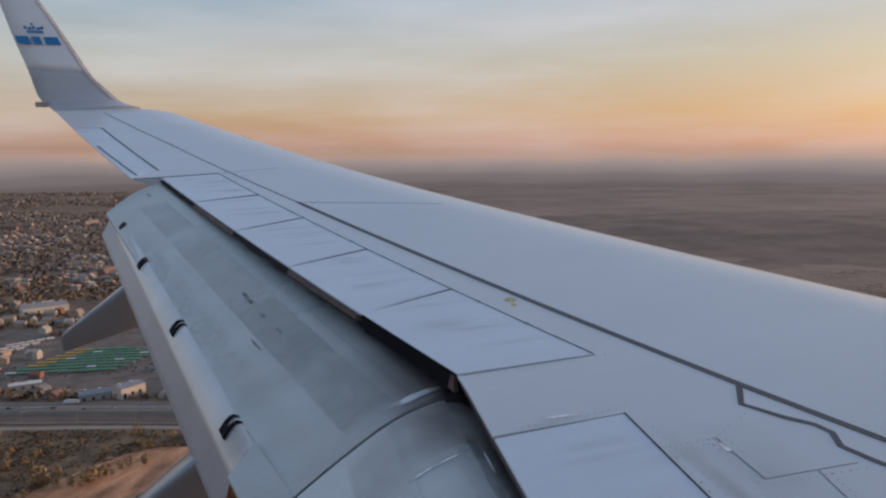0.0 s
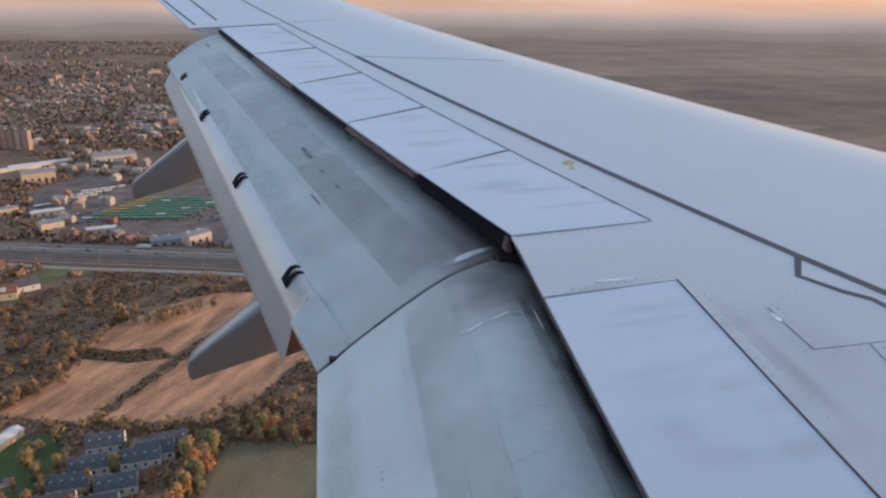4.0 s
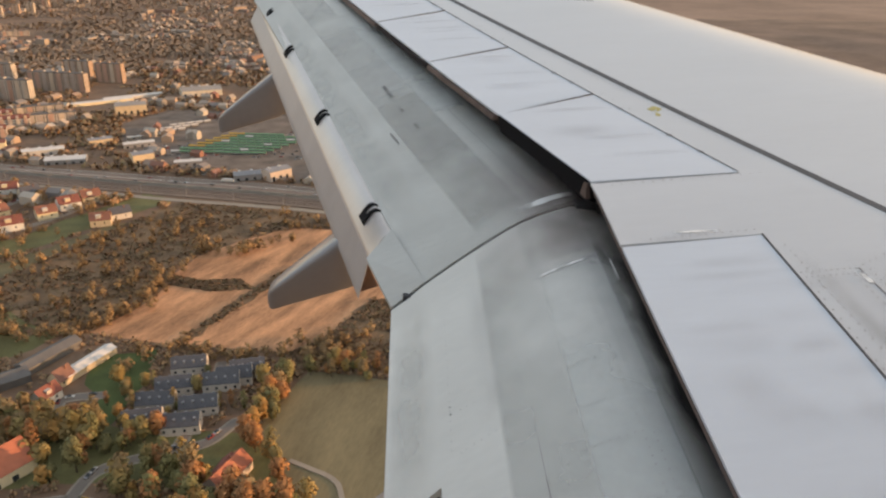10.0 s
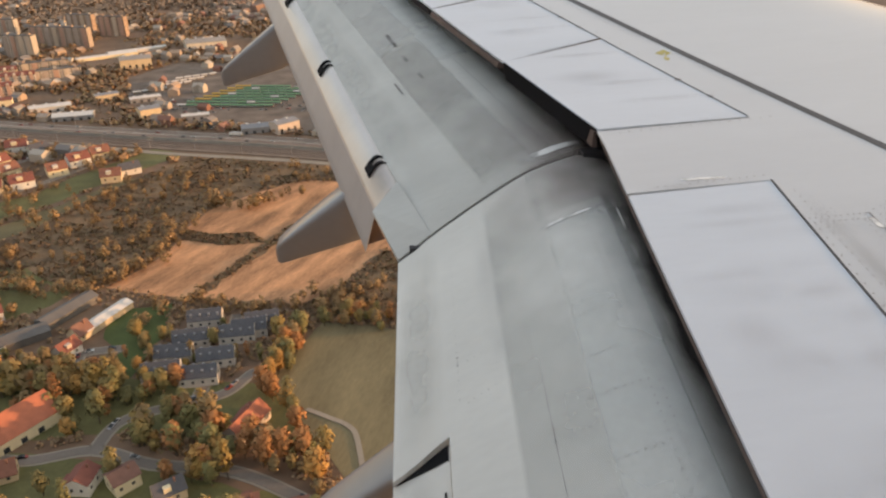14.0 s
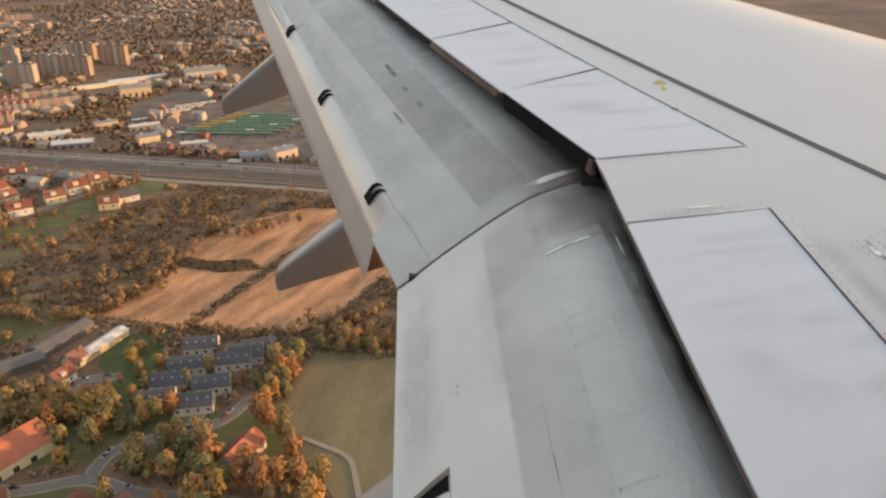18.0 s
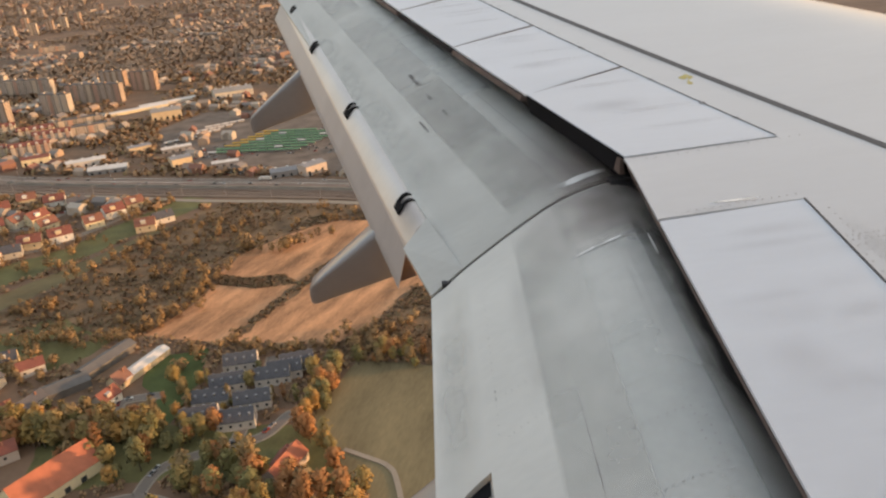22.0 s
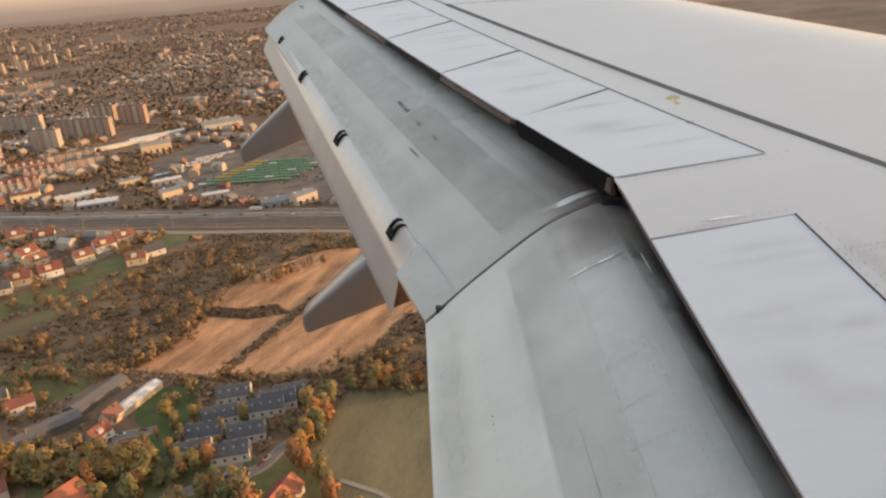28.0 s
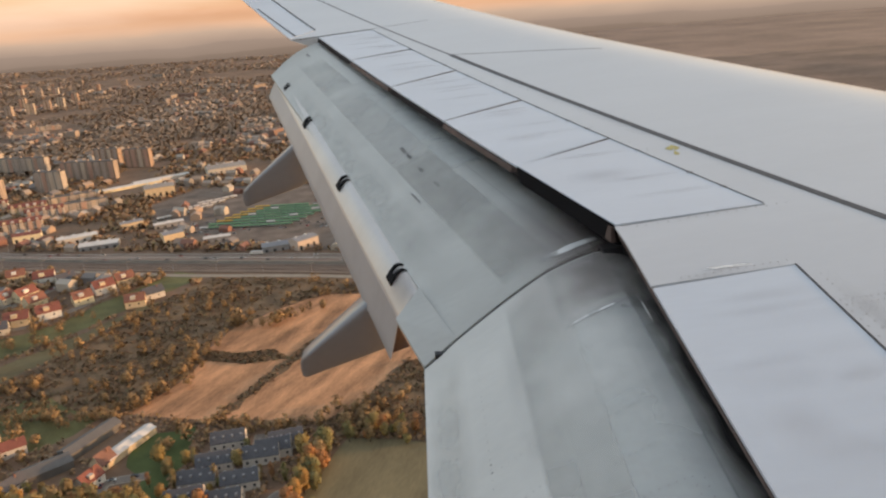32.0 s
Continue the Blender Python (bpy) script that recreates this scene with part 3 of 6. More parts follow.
loft(bm, [[(0.08, 4.95, -2.212), (0.143, 4.85, -2.334), (0.019, 4.9, -2.394), (0.016, 5.0, -2.299)], [(0.1, 4.98, -2.212), (0.163, 4.88, -2.334), (0.039, 4.93, -2.394), (0.036, 5.03, -2.299)]])
part("flap_end_wedge", bm, M_RUST, wing, "dark brown wedge in the gap between the flaps")


def on_aft(s, v):
    f = v * (len(CD) - 1)
    i = min(len(CD) - 2, int(f))
    return Vector(lerp(lerp(CD[i], CD[i + 1], f - i), lerp(DD[i], DD[i + 1], f - i), s))


for s in (0.064, 0.359, 0.655, 0.887):
    bm = bmesh.new()
    w = 0.058 / 6.0
    for (s0, s1, v0, v1) in ((s - w, s - 0.5 * w, 0.36, 0.84), (s + 0.5 * w, s + w, 0.36, 0.84), (s - w, s + w, 0.70, 0.84)):
        g = [[on_aft(sa, v0 + (v1 - v0) * k / 4) + Vector((-0.012, -0.012, 0.014)) for k in range(5)] for sa in (s0, s1)]
        up = [[bm.verts.new(p) for p in r] for r in g]
        lo = [[bm.verts.new(p - Vector((-0.010, -0.01, 0.016))) for p in r] for r in g]
        for k in range(4):
            bm.faces.new((up[0][k], up[0][k + 1], up[1][k + 1], up[1][k]))
            for r in (0, 1):
                bm.faces.new((up[r][k], up[r][k + 1], lo[r][k + 1], lo[r][k]))
        bm.faces.new((up[0][4], up[1][4], lo[1][4], lo[0][4]))
    part("roller_bracket", bm, M_BLACK, wing, "black u-shaped roller bracket")


def cross_rows(fn, v0, v1, k):
    """Where a patch has its rows: at the bends of the flap's skin, so that it lies on it."""
    segs = len(ID) - 1 if fn is on_inner else len(AD) - 1 if fn is on_flap else 0
    if not segs:
        return steps(v0, v1, k)
    return [v0] + [b / segs for b in range(segs + 1) if v0 + 0.002 < b / segs < v1 - 0.002] + [v1]


def patch(name, fn, s0, s1, v0, v1, mat, lift=0.0018, n=6, k=6, skew=0.0, label=""):
    """A thin repaired, stained or shade-painted area that follows a flap's skin."""
    bm = bmesh.new()
    vs = cross_rows(fn, v0, v1, k)
    g = [[bm.verts.new(fn(s0 + (s1 - s0) * i / n + skew * j / len(vs), v, lift)) for j, v in enumerate(vs)] for i in range(n + 1)]
    for i in range(n):
        for j in range(len(vs) - 1):
            bm.faces.new((g[i][j], g[i + 1][j], g[i + 1][j + 1], g[i][j + 1]))
    ob = part(name, bm, mat, wing, label)
    return soft_edges(ob)


def uv_patch(name, fn, s0, s1, v0, v1, mat, lift=0.002, n=8, k=8, skew=0.0, label=""):
    """A film with soft edges on a surface fn(s, v, lift)."""
    ob = patch(name, fn, s0, s1, v0, v1, mat, lift, n, k, skew, label)
    vs = cross_rows(fn, v0, v1, k)
    uv = ob.data.uv_layers.new(name="UVMap")
    for poly in ob.data.polygons:
        for li, vi in zip(poly.loop_indices, poly.vertices):
            a, b = divmod(vi, len(vs))
            uv.data[li].uv = (a / n * 0.9998 + 0.0001, (vs[b] - v0) / (v1 - v0) * 0.9998 + 0.0001)
    return ob


uv_patch("dark_panel", on_flap, 0.012, 0.36, 0.445, 0.66, M_PATCH_L, label="darker grey flap panel")
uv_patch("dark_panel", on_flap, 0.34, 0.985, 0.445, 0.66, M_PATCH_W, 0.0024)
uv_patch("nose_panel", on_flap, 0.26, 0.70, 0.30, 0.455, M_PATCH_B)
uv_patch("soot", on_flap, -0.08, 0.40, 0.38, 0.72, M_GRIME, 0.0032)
uv_patch("soot", on_flap, -0.09, 0.15, 0.10, 0.62, M_SOOT, 0.0036)
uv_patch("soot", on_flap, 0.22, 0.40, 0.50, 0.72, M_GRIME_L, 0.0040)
uv_patch("worn_edge", on_flap, 0.0, 0.9, 0.72, 0.99, M_BLEACH, 0.0024)
uv_patch("dark_panel", on_inner, 0.0, 1.0, 0.365, 0.53, M_PATCH)
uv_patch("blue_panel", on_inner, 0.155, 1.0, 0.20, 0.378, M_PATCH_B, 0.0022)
uv_patch("dark_panel", on_inner, 0.0, 0.17, 0.222, 0.40, M_PATCH, 0.0023)
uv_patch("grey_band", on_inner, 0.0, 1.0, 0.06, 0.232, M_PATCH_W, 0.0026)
uv_patch("dark_panel", on_inner, -0.06, 0.235, 0.06, 0.56, M_SOOT, 0.0030, label="brownish sooty flap panel")
# painted shade on both flaps, strongest next to the spoilers' edge
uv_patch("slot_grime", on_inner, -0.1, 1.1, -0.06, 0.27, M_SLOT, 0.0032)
uv_patch("cove_soot", on_inner, -0.1, 1.1, 0.045, 0.222, M_SLOTSHADE, 0.0034, label="black painted shade along the slot")
uv_patch("cove_soot", on_flap, -0.1, 1.1, -0.06, 0.33, M_COVESHADE, 0.0042)
uv_patch("cove_soot", on_flap, -0.25, 0.40, -0.05, 0.33, M_COVESHADE, 0.0046)
uv_patch("soot", on_inner, 0.34, 0.42, 0.50, 0.56, M_GRIME_L, 0.0036)
uv_patch("soot", on_inner, 0.02, 0.5, 0.46, 0.60, M_GRIME_L, 0.0038)
uv_patch("worn_edge", on_inner, 0.0, 0.5, 0.70, 1.0, M_BLEACH, 0.0024)
for s, v, ds, dv in ((0.345, 0.545, 0.045, 0.018), (0.295, 0.550, 0.022, 0.022), (0.240, 0.552, 0.022, 0.014), (0.232, 0.672, 0.040, 0.016), (0.37, 0.54, 0.02, 0.014), (0.93, 0.50, 0.03, 0.03)):
    uv_patch("scrape", on_flap, s, s + ds, v, v + dv, M_SCRAPE, 0.004, 4, 4, 0.004)
uv_patch("white_scuff", on_flap, 0.012, 0.025, 0.24, 0.52, M_RUB, 0.006, 2, 10, -0.004, "white rub strip")
uv_patch("white_scuff", on_inner, 0.185, 0.194, 0.225, 0.40, M_RUB, 0.006, 2, 10, 0.004)
uv_patch("white_scuff", on_inner, 0.19, 0.28, 0.190, 0.200, M_RUB, 0.006, 8, 2, 0.0)
uv_patch("flap_seam", on_inner, 0.44, 1.0, 0.4542, 0.4558, M_SCRAPE, 0.0045, 8, 2)
patch("flap_seam", on_flap, 0.02, 0.45, 0.395, 0.3962, M_SEAM, 0.0045, 8, 1)


def on_wing(s, v, lift=0.0):
    return on_skin(s, v, lift)


# dirt on the upper skin: streaks over the spoilers and round the fasteners
dr = random.Random(11)
for i in range(34):
    y = dr.choice((dr.uniform(0.6, 3.2), dr.uniform(4.4, 10.2)))
    xt = x_trail(y)
    x0 = xt + dr.uniform(0.0, 0.35)
    uv_patch("dirt_streak", on_wing, x0, x0 + dr.uniform(0.5, 1.0), y, y + dr.uniform(0.10, 0.32), M_GRIME_L, 0.0135, 4, 4, 0.0)
for i in range(5):
    uv_patch("joint_grime", lambda s, v, l, i=i: on_skin(*lerp((x_hinge(HI_Y[i + 1]), HI_Y[i + 1] + v), (x_trail(TE_Y[i + 1]) + 0.02, TE_Y[i + 1] + v), s), l), 0, 1, -0.05, 0.06, M_GRIME, 0.0112, 6, 4)
uv_patch("joint_grime", lambda s, v, l: on_skin(*lerp((2.26, 3.53 + v), (1.47, 3.52 + v), s), l), 0, 1, -0.05, 0.07, M_GRIME, 0.0035, 6, 4)
uv_patch("joint_grime", lambda s, v, l: on_skin(*lerp((2.49, 4.28 + v), (1.53, 4.27 + v), s), l), 0, 1, -0.08, 0.05, M_GRIME, 0.0038, 6, 4)
uv_patch("joint_grime", lambda s, v, l: on_skin(2.30 + v, 3.5 - s, l), 0, 1.5, -0.02, 0.14, M_GRIME, 0.0035, 6, 4)
uv_patch("joint_grime", on_wing, 2.3, 3.0, 2.2, 3.4, M_GRIME_L, 0.0041, 6, 6)
for i in range(5):
    for u in (0.22, 0.42, 0.78):
        y = HI_Y[i] + (HI_Y[i + 1] - HI_Y[i]) * u
        x = x_hinge(y)
        uv_patch("hinge_smudge", on_wing, x - 0.03, x + 0.025, y - 0.018, y + 0.022, M_SCRAPE, 0.0046, 3, 3)
        uv_patch("hinge_streak", on_wing, x - 0.75, x + 0.02, y - 0.04, y + 0.07, M_GRIME_L, 0.0128, 4, 3)
uv_patch("worn_paint", lambda s, v, l: on_skin(*lerp((2.059, 3.591 + v), (1.745, 3.608 + v), s), l), 0, 1, -0.016, 0.02, M_RUB, 0.0046, 8, 3)
uv_patch("worn_paint", lambda s, v, l: on_skin(*lerp((2.58 + v, 3.107), (2.583 + v, 2.98), s), l), 0, 1, -0.035, 0.012, M_RUB, 0.0046, 4, 3)
uv_patch("walkway_grime", lambda s, v, l: on_skin(*lerp((1.08 + v, 9.04), (3.42 + v, 2.90), s), l), 0, 1, -0.14, 0.10, M_GRIME_L, 0.0018, 16, 4)
rivets("rivets", [((0.24, 0.268), (0.95, 0.268), 54), ((0.27, 0.286), (0.95, 0.286), 52), ((0.265, 0.375), (0.265, 0.305), 7), ((0.365, 0.375), (0.365, 0.32), 5), ((0.42, 0.385), (0.425, 0.32), 6), ((0.50, 0.39), (0.505, 0.315), 7), ((0.565, 0.38), (0.575, 0.30), 7), ((0.66, 0.38), (0.67, 0.30), 7)], lambda a, b, l: on_inner(a, b, 0.0045), M_RIVET_L, r=0.0052)
rivets("rivets", [((0.145, 0.665), (0.43, 0.670), 17), ((0.37, 0.635), (0.38, 0.53), 6), ((0.445, 0.645), (0.45, 0.54), 6), ((0.52, 0.50), (0.60, 0.43), 7)], lambda a, b, l: on_inner(a, b, 0.0045), M_RIVET_L, r=0.0030)
rivets("rivets", [((0.352, 0.667), (0.366, 0.667), 2)], lambda a, b, l: on_inner(a, b, 0.0045), M_DARK, 0.0055)


sh0 = [on_inner(0.38, v, -0.045) for v in (0.70, 0.80, 0.90, 0.98)]
sh1 = [on_inner(0.65, v, -0.045) for v in (0.70, 0.80, 0.90, 0.98)]
soft_edges(part("track_shroud", slab_between(bmesh.new(), sh0, sh1, 3, 0.05, 0.16), M_FLAP, wing, "grey shroud over the flap track"))
# black wedge painted as the shaded gap beneath the flap's cut edge
patch("shroud_gap", on_inner, 0.476, 0.506, 0.705, 0.975, M_BLACK, -0.041, 2, 6, -0.036)
uv_patch("shroud_grime", on_inner, 0.46, 0.62, 0.72, 0.97, M_GRIME, -0.042)
patch("shroud_slot", on_inner, 0.545, 0.56, 0.717, 0.725, M_BLACK, -0.0415, 2, 2)
# brown film that darkens the aft flap's inner end
uv_patch("aft_soot", lambda a, b, l: tuple(on_aft(a, b) + Vector((-0.3, -0.2, 1.0)) * l), -0.03, 0.085, 0.38, 1.0, M_SOOT, 0.004, 6, 12)
bm = bmesh.new()
b0 = Vector(on_inner(0.0, 0.875, 0.0))
box(bm, b0.x - 0.035, b0.x + 0.035, b0.y - 0.005, b0.y + 0.04, b0.z - 0.03, b0.z + 0.012)
part("seam_bolt", bm, M_DARK, wing, "small black bolt at the flap joint")


# ---- flap track fairings ----
def fairing(dx, y, dz, front=9.0):
    bm = bmesh.new()
    secs = []
    for x, zc, h, w in ((1.3, -1.72, 0.36, 0.26), (0.8, -1.86, 0.46, 0.32), (0.35, -2.05, 0.54, 0.36), (0.0, -2.25, 0.56, 0.37), (-0.2, -2.355, 0.465, 0.335), (-0.38, -2.45, 0.375, 0.295), (-0.53, -2.53, 0.30, 0.26), (-0.63, -2.585, 0.25, 0.235), (-0.685, -2.615, 0.215, 0.20), (-0.71, -2.632, 0.15, 0.13), (-0.718, -2.638, 0.05, 0.05)):
        if x > front:
            continue
        secs.append([(x + dx, y + w / 2 * (0.66 + 0.34 * math.copysign(abs(math.sin(a)) ** 0.36, math.sin(a))) * math.copysign(abs(math.cos(a)) ** 0.36, math.cos(a)), zc + dz + h / 2 * math.copysign(abs(math.sin(a)) ** 0.36, math.sin(a))) for a in [2 * math.pi * k / 28 for k in range(28)]])
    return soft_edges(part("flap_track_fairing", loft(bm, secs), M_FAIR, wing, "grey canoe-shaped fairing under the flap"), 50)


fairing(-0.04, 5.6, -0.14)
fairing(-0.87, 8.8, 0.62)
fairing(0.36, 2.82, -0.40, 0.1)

# ---- winglet ----
LE_P = [(-1.16, 16.25, 1.07), (-1.40, 16.58, 1.14), (-1.66, 16.92, 1.27), (-1.97, 17.12, 1.56), (-2.24, 17.22, 1.86), (-2.66, 17.40, 2.56), (-3.17, 17.58, 3.36), (-3.82, 17.82, 4.35)]
TE_P = [(-2.79, 16.25, 0.99), (-2.92, 16.62, 1.09), (-3.05, 16.92, 1.16), (-3.22, 17.10, 1.36), (-3.39, 17.25, 1.87), (-3.66, 17.42, 2.57), (-3.92, 17.58, 3.35), (-4.25, 17.82, 4.42)]


def winglet_piece(name, i0, i1, mat, label=""):
    bm = bmesh.new()
    secs = []
    L, T = dense(LE_P, 4), dense(TE_P, 4)
    for j in range(i0, i1 + 1):
        l, t = Vector(L[j]), Vector(T[j])
        a, b = max(0, j - 1), min(len(L) - 1, j + 1)
        up = (Vector(L[b]) + Vector(T[b]) - Vector(L[a]) - Vector(T[a]))
        nrm = (t - l).cross(up).normalized()
        if nrm.y > 0:
            nrm = -nrm
        ring = []
        for s, h in ((0, 0), (0.03, 0.035), (0.10, 0.055), (0.3, 0.07), (0.6, 0.05), (1, 0.006)):
            ring.append(tuple(l.lerp(t, s) + nrm * h * 0.9))
        for s, h in ((1, 0.006), (0.6, 0.05), (0.3, 0.07), (0.10, 0.055), (0.03, 0.035)):
            ring.append(tuple(l.lerp(t, s) - nrm * h * 0.9))
        secs.append(ring)
    return part(name, loft(bm, secs), mat, wing, label, smooth=True)


M_EDGE = material("winglet_edge_metal", (0.33, 0.30, 0.29), 0.35, 0.6, 0.08, 1.0, 8.0)
bm = bmesh.new()
secs = []
for l, t in zip(dense(LE_P, 4), dense(TE_P, 4)):
    l, t = Vector(l), Vector(t)
    d = (t - l) * 0.075
    secs.append([tuple(l - d * 0.12), tuple(l + d + Vector((0.0, -0.062, 0.012))), tuple(l + d + Vector((0.0, 0.062, -0.012)))])
part("winglet_edge", loft(bm, secs[6:]), M_EDGE, wing, "bare metal leading edge strip")
winglet_piece("winglet_root", 0, 16, M_WINGLET_B, "grey blended winglet root")
winglet_piece("winglet_blade", 16, 28, M_WINGLET, "white winglet blade")
bm = bmesh.new()
loft(bm, [[(x, 16.95 + w, 1.16 + h) for w, h in ((-0.05, -0.05), (0.05, -0.05), (0.05, 0.05), (-0.05, 0.05))] for x in (-3.02, -3.16, -3.24)])
part("tip_lamp", bm, M_EDGE, wing, "dark position lamp housing")


def on_blade(u, z):
    """u from leading to trailing edge at the height z of the blade's inner face."""
    s = (z - 1.86) / 1.5
    l, t = Vector((-2.24 - 0.72 * s, 17.22 + 0.36 * s, z)), Vector((-3.39 - 0.53 * s, 17.25 + 0.33 * s, z))
    return l.lerp(t, u) + Vector((0, -0.075, 0))


# the maker's mark, as plain blue shapes
bm = bmesh.new()
for u0, u1, z0, z1 in ((0.22, 0.48, 2.42, 2.58), (0.54, 0.69, 2.42, 2.58), (0.74, 0.97, 2.42, 2.58), (0.43, 0.72, 2.655, 2.70)):
    bm.faces.new([bm.verts.new(on_blade(u, z)) for u, z in ((u0, z0), (u1, z0), (u1, z1), (u0, z1))])
for u, z, r in ((0.42, 2.765, 0.032), (0.495, 2.745, 0.032), (0.57, 2.765, 0.034), (0.645, 2.745, 0.032), (0.72, 2.765, 0.032), (0.57, 2.84, 0.022)):
    c = on_blade(u, z)
    bm.faces.new([bm.verts.new((c.x + r * math.cos(a), c.y, c.z + r * math.sin(a))) for a in steps(0, 5.76, 11)])
part("maker_mark", bm, M_LETTER, wing, "blue painted mark")


# ---- fuselage wall, with the window that the view is taken through ----
M_FUSE = material("fuselage_white", (0.60, 0.66, 0.72), 0.4, 0.0, 0.05, 0.4, 5.0)
bm = bmesh.new()
FX = [-14, -9, -5, -2.5, -1.0, -0.36, 0.44, 1.2, 3, 6, 10, 14]
FA = [-90, -70, -50, -35, -22, -9, 21, 35, 50, 70, 90, 110, 140, 180, 220, 250, 270]
ring = {}
for i, x in enumerate(FX):
    for j, a in enumerate(FA):
        ring[i, j] = bm.verts.new((x, -1.78 + 1.92 * math.cos(radians(a)), -0.20 + 1.95 * math.sin(radians(a))))
for i in range(len(FX) - 1):
    for j in range(len(FA) - 1):
        if not (FX[i] == -0.36 and FA[j] == -9):
            bm.faces.new((ring[i, j], ring[i + 1, j], ring[i + 1, j + 1], ring[i, j + 1]))
bmesh.ops.remove_doubles(bm, verts=bm.verts[:], dist=0.001)
bmesh.ops.recalc_face_normals(bm, faces=bm.faces)
bmesh.ops.solidify(bm, geom=bm.faces[:], thickness=0.03)
tagged(part("fuselage", bm, M_FUSE), "painted airliner fuselage wall with a window opening", "fuselage", kind="structure")


# ---- the land below ----
rnd = random.Random(7)
M_GROUND = material("ground_scrub", (0.19, 0.118, 0.075), 0.95, 0.0, 0.35, 0.012, 0.12, span=(0.5, 0.92))
M_GRASS = material("meadow_grass", (0.135, 0.128, 0.050), 0.95, 0.0, 0.45, 0.05, 0.5)
M_MEADOW = material("meadow_olive", (0.155, 0.125, 0.062), 0.95, 0.0, 0.45, 0.05, 0.5, stretch=(0.3, 1, 1))
M_LAWN = material("lawn_green", (0.070, 0.094, 0.028), 0.95, 0.0, 0.35, 0.08, 0.7)
M_STUBBLE = material("stubble_field", (0.45, 0.23, 0.118), 0.95, 0.0, 0.52, 0.09, 0.9, stretch=(0.25, 1, 1), span=(0.5, 0.92))
M_PALE = material("mown_field", (0.195, 0.16, 0.088), 0.95, 0.0, 0.28, 0.045, 0.6, stretch=(0.3, 1, 1), span=(0.5, 0.92))
M_SCRUB = material("scrub_brown", (0.185, 0.118, 0.066), 0.95, 0.0, 0.5, 0.05, 0.6, span=(0.5, 0.92))
M_YARD = material("worn_paving", (0.165, 0.13, 0.106), 0.95, 0.0, 0.35, 0.05, 0.6, span=(0.5, 0.92))
M_LANE = material("lane_worn", (0.20, 0.17, 0.145), 0.9, 0.0, 0.25, 0.05, 0.8)
M_ASPHALT = material("asphalt", (0.20, 0.155, 0.125), 0.9, 0.0, 0.25, 0.05, 0.8)
M_PATH = material("pale_track", (0.30, 0.26, 0.21), 0.95, 0.0, 0.2, 0.05, 0.8)
M_CONCRETE = material("concrete", (0.30, 0.28, 0.25), 0.9, 0.0, 0.2, 0.1, 1.0)
M_GRAVEL = material("ballast", (0.20, 0.15, 0.118), 0.95, 0.0, 0.25, 0.05, 1.0)



def rise(x, y):
    """How far the land climbs towards the horizon."""
    t = max(0.0, (math.hypot(x, y) - 2600) / 2300)
    return 30 * t ** 1.5


def land_sheet(bm, n, keep, lift):
    """The land as a grid of cells whose middle passes keep."""
    at = {}

    def vert(i, j):
        if (i, j) not in at:
            x, y = -4950 + 9900 * i / n, -4950 + 9850 * j / n
            at[i, j] = bm.verts.new((x, y, GROUND + rise(x, y) + lift))
        return at[i, j]
    for i in range(n):
        for j in range(n):
            if keep(-4950 + 9900 * (i + 0.5) / n, -4950 + 9850 * (j + 0.5) / n):
                bm.faces.new((vert(i, j), vert(i + 1, j), vert(i + 1, j + 1), vert(i, j + 1)))
    return bm


tagged(part("ground", land_sheet(bmesh.new(), 90, lambda x, y: True, 0.0), M_GROUND, smooth=True), "brown and olive autumn land far below the wing", "ground", kind="structure")


def smooth_line(pts, k=6):
    return [(p[0], p[1]) for p in dense([(x, y, 0) for x, y in pts], k)]


def strip_mesh(bm, pts, width, z, off=0.0):
    rows = []
    for i, p in enumerate(pts):
        a, b = pts[max(0, i - 1)], pts[min(len(pts) - 1, i + 1)]
        d = Vector((b[0] - a[0], b[1] - a[1])).normalized()
        nx, ny = -d.y, d.x
        rows.append([bm.verts.new((p[0] + nx * (off + s * width / 2), p[1] + ny * (off + s * width / 2), zz)) for s, zz in ((-1.02, GROUND - 0.1), (-1, z), (1, z), (1.02, GROUND - 0.1))])
    for a, b in zip(rows, rows[1:]):
        for k in range(3):
            bm.faces.new((a[k], a[k + 1], b[k + 1], b[k]))
    return bm


ROADS = []


def road(name, pts, width, mat, lift, label, cat, curve=True, clear=None):
    line = smooth_line(pts) if curve else pts
    ROADS.append((line, (clear or width) / 2))
    return tagged(part(name, strip_mesh(bmesh.new(), line, width, GROUND + lift), mat), label, cat, kind="structure")


FIELDS = []
WASTE = []


def field(name, corners, mat, lift, label, rows=0.0):
    """A field with a slightly uneven edge; rows is the way of its furrows in degrees."""
    ring = []
    for a, b in zip(corners, corners[1:] + corners[:1]):
        n = max(2, int(math.dist(a, b) / 9))
        for i in range(n):
            x, y = lerp(a, b, i / n)
            ring.append((x + rnd.gauss(0, 1.0), y + rnd.gauss(0, 1.0)))
    FIELDS.append(corners)
    if mat is M_SCRUB:
        WASTE.append(corners)
    turn = pose(0, 0, 0, 0, 0, rows)
    back = turn.inverted()
    bm = bmesh.new()
    f = bm.faces.new([bm.verts.new(back @ Vector((x, y, GROUND + lift))) for x, y in ring])
    bmesh.ops.triangulate(bm, faces=[f])
    ob = tagged(part(name, bm, mat), label, "field", kind="structure")
    ob.matrix_basis = turn
    return ob


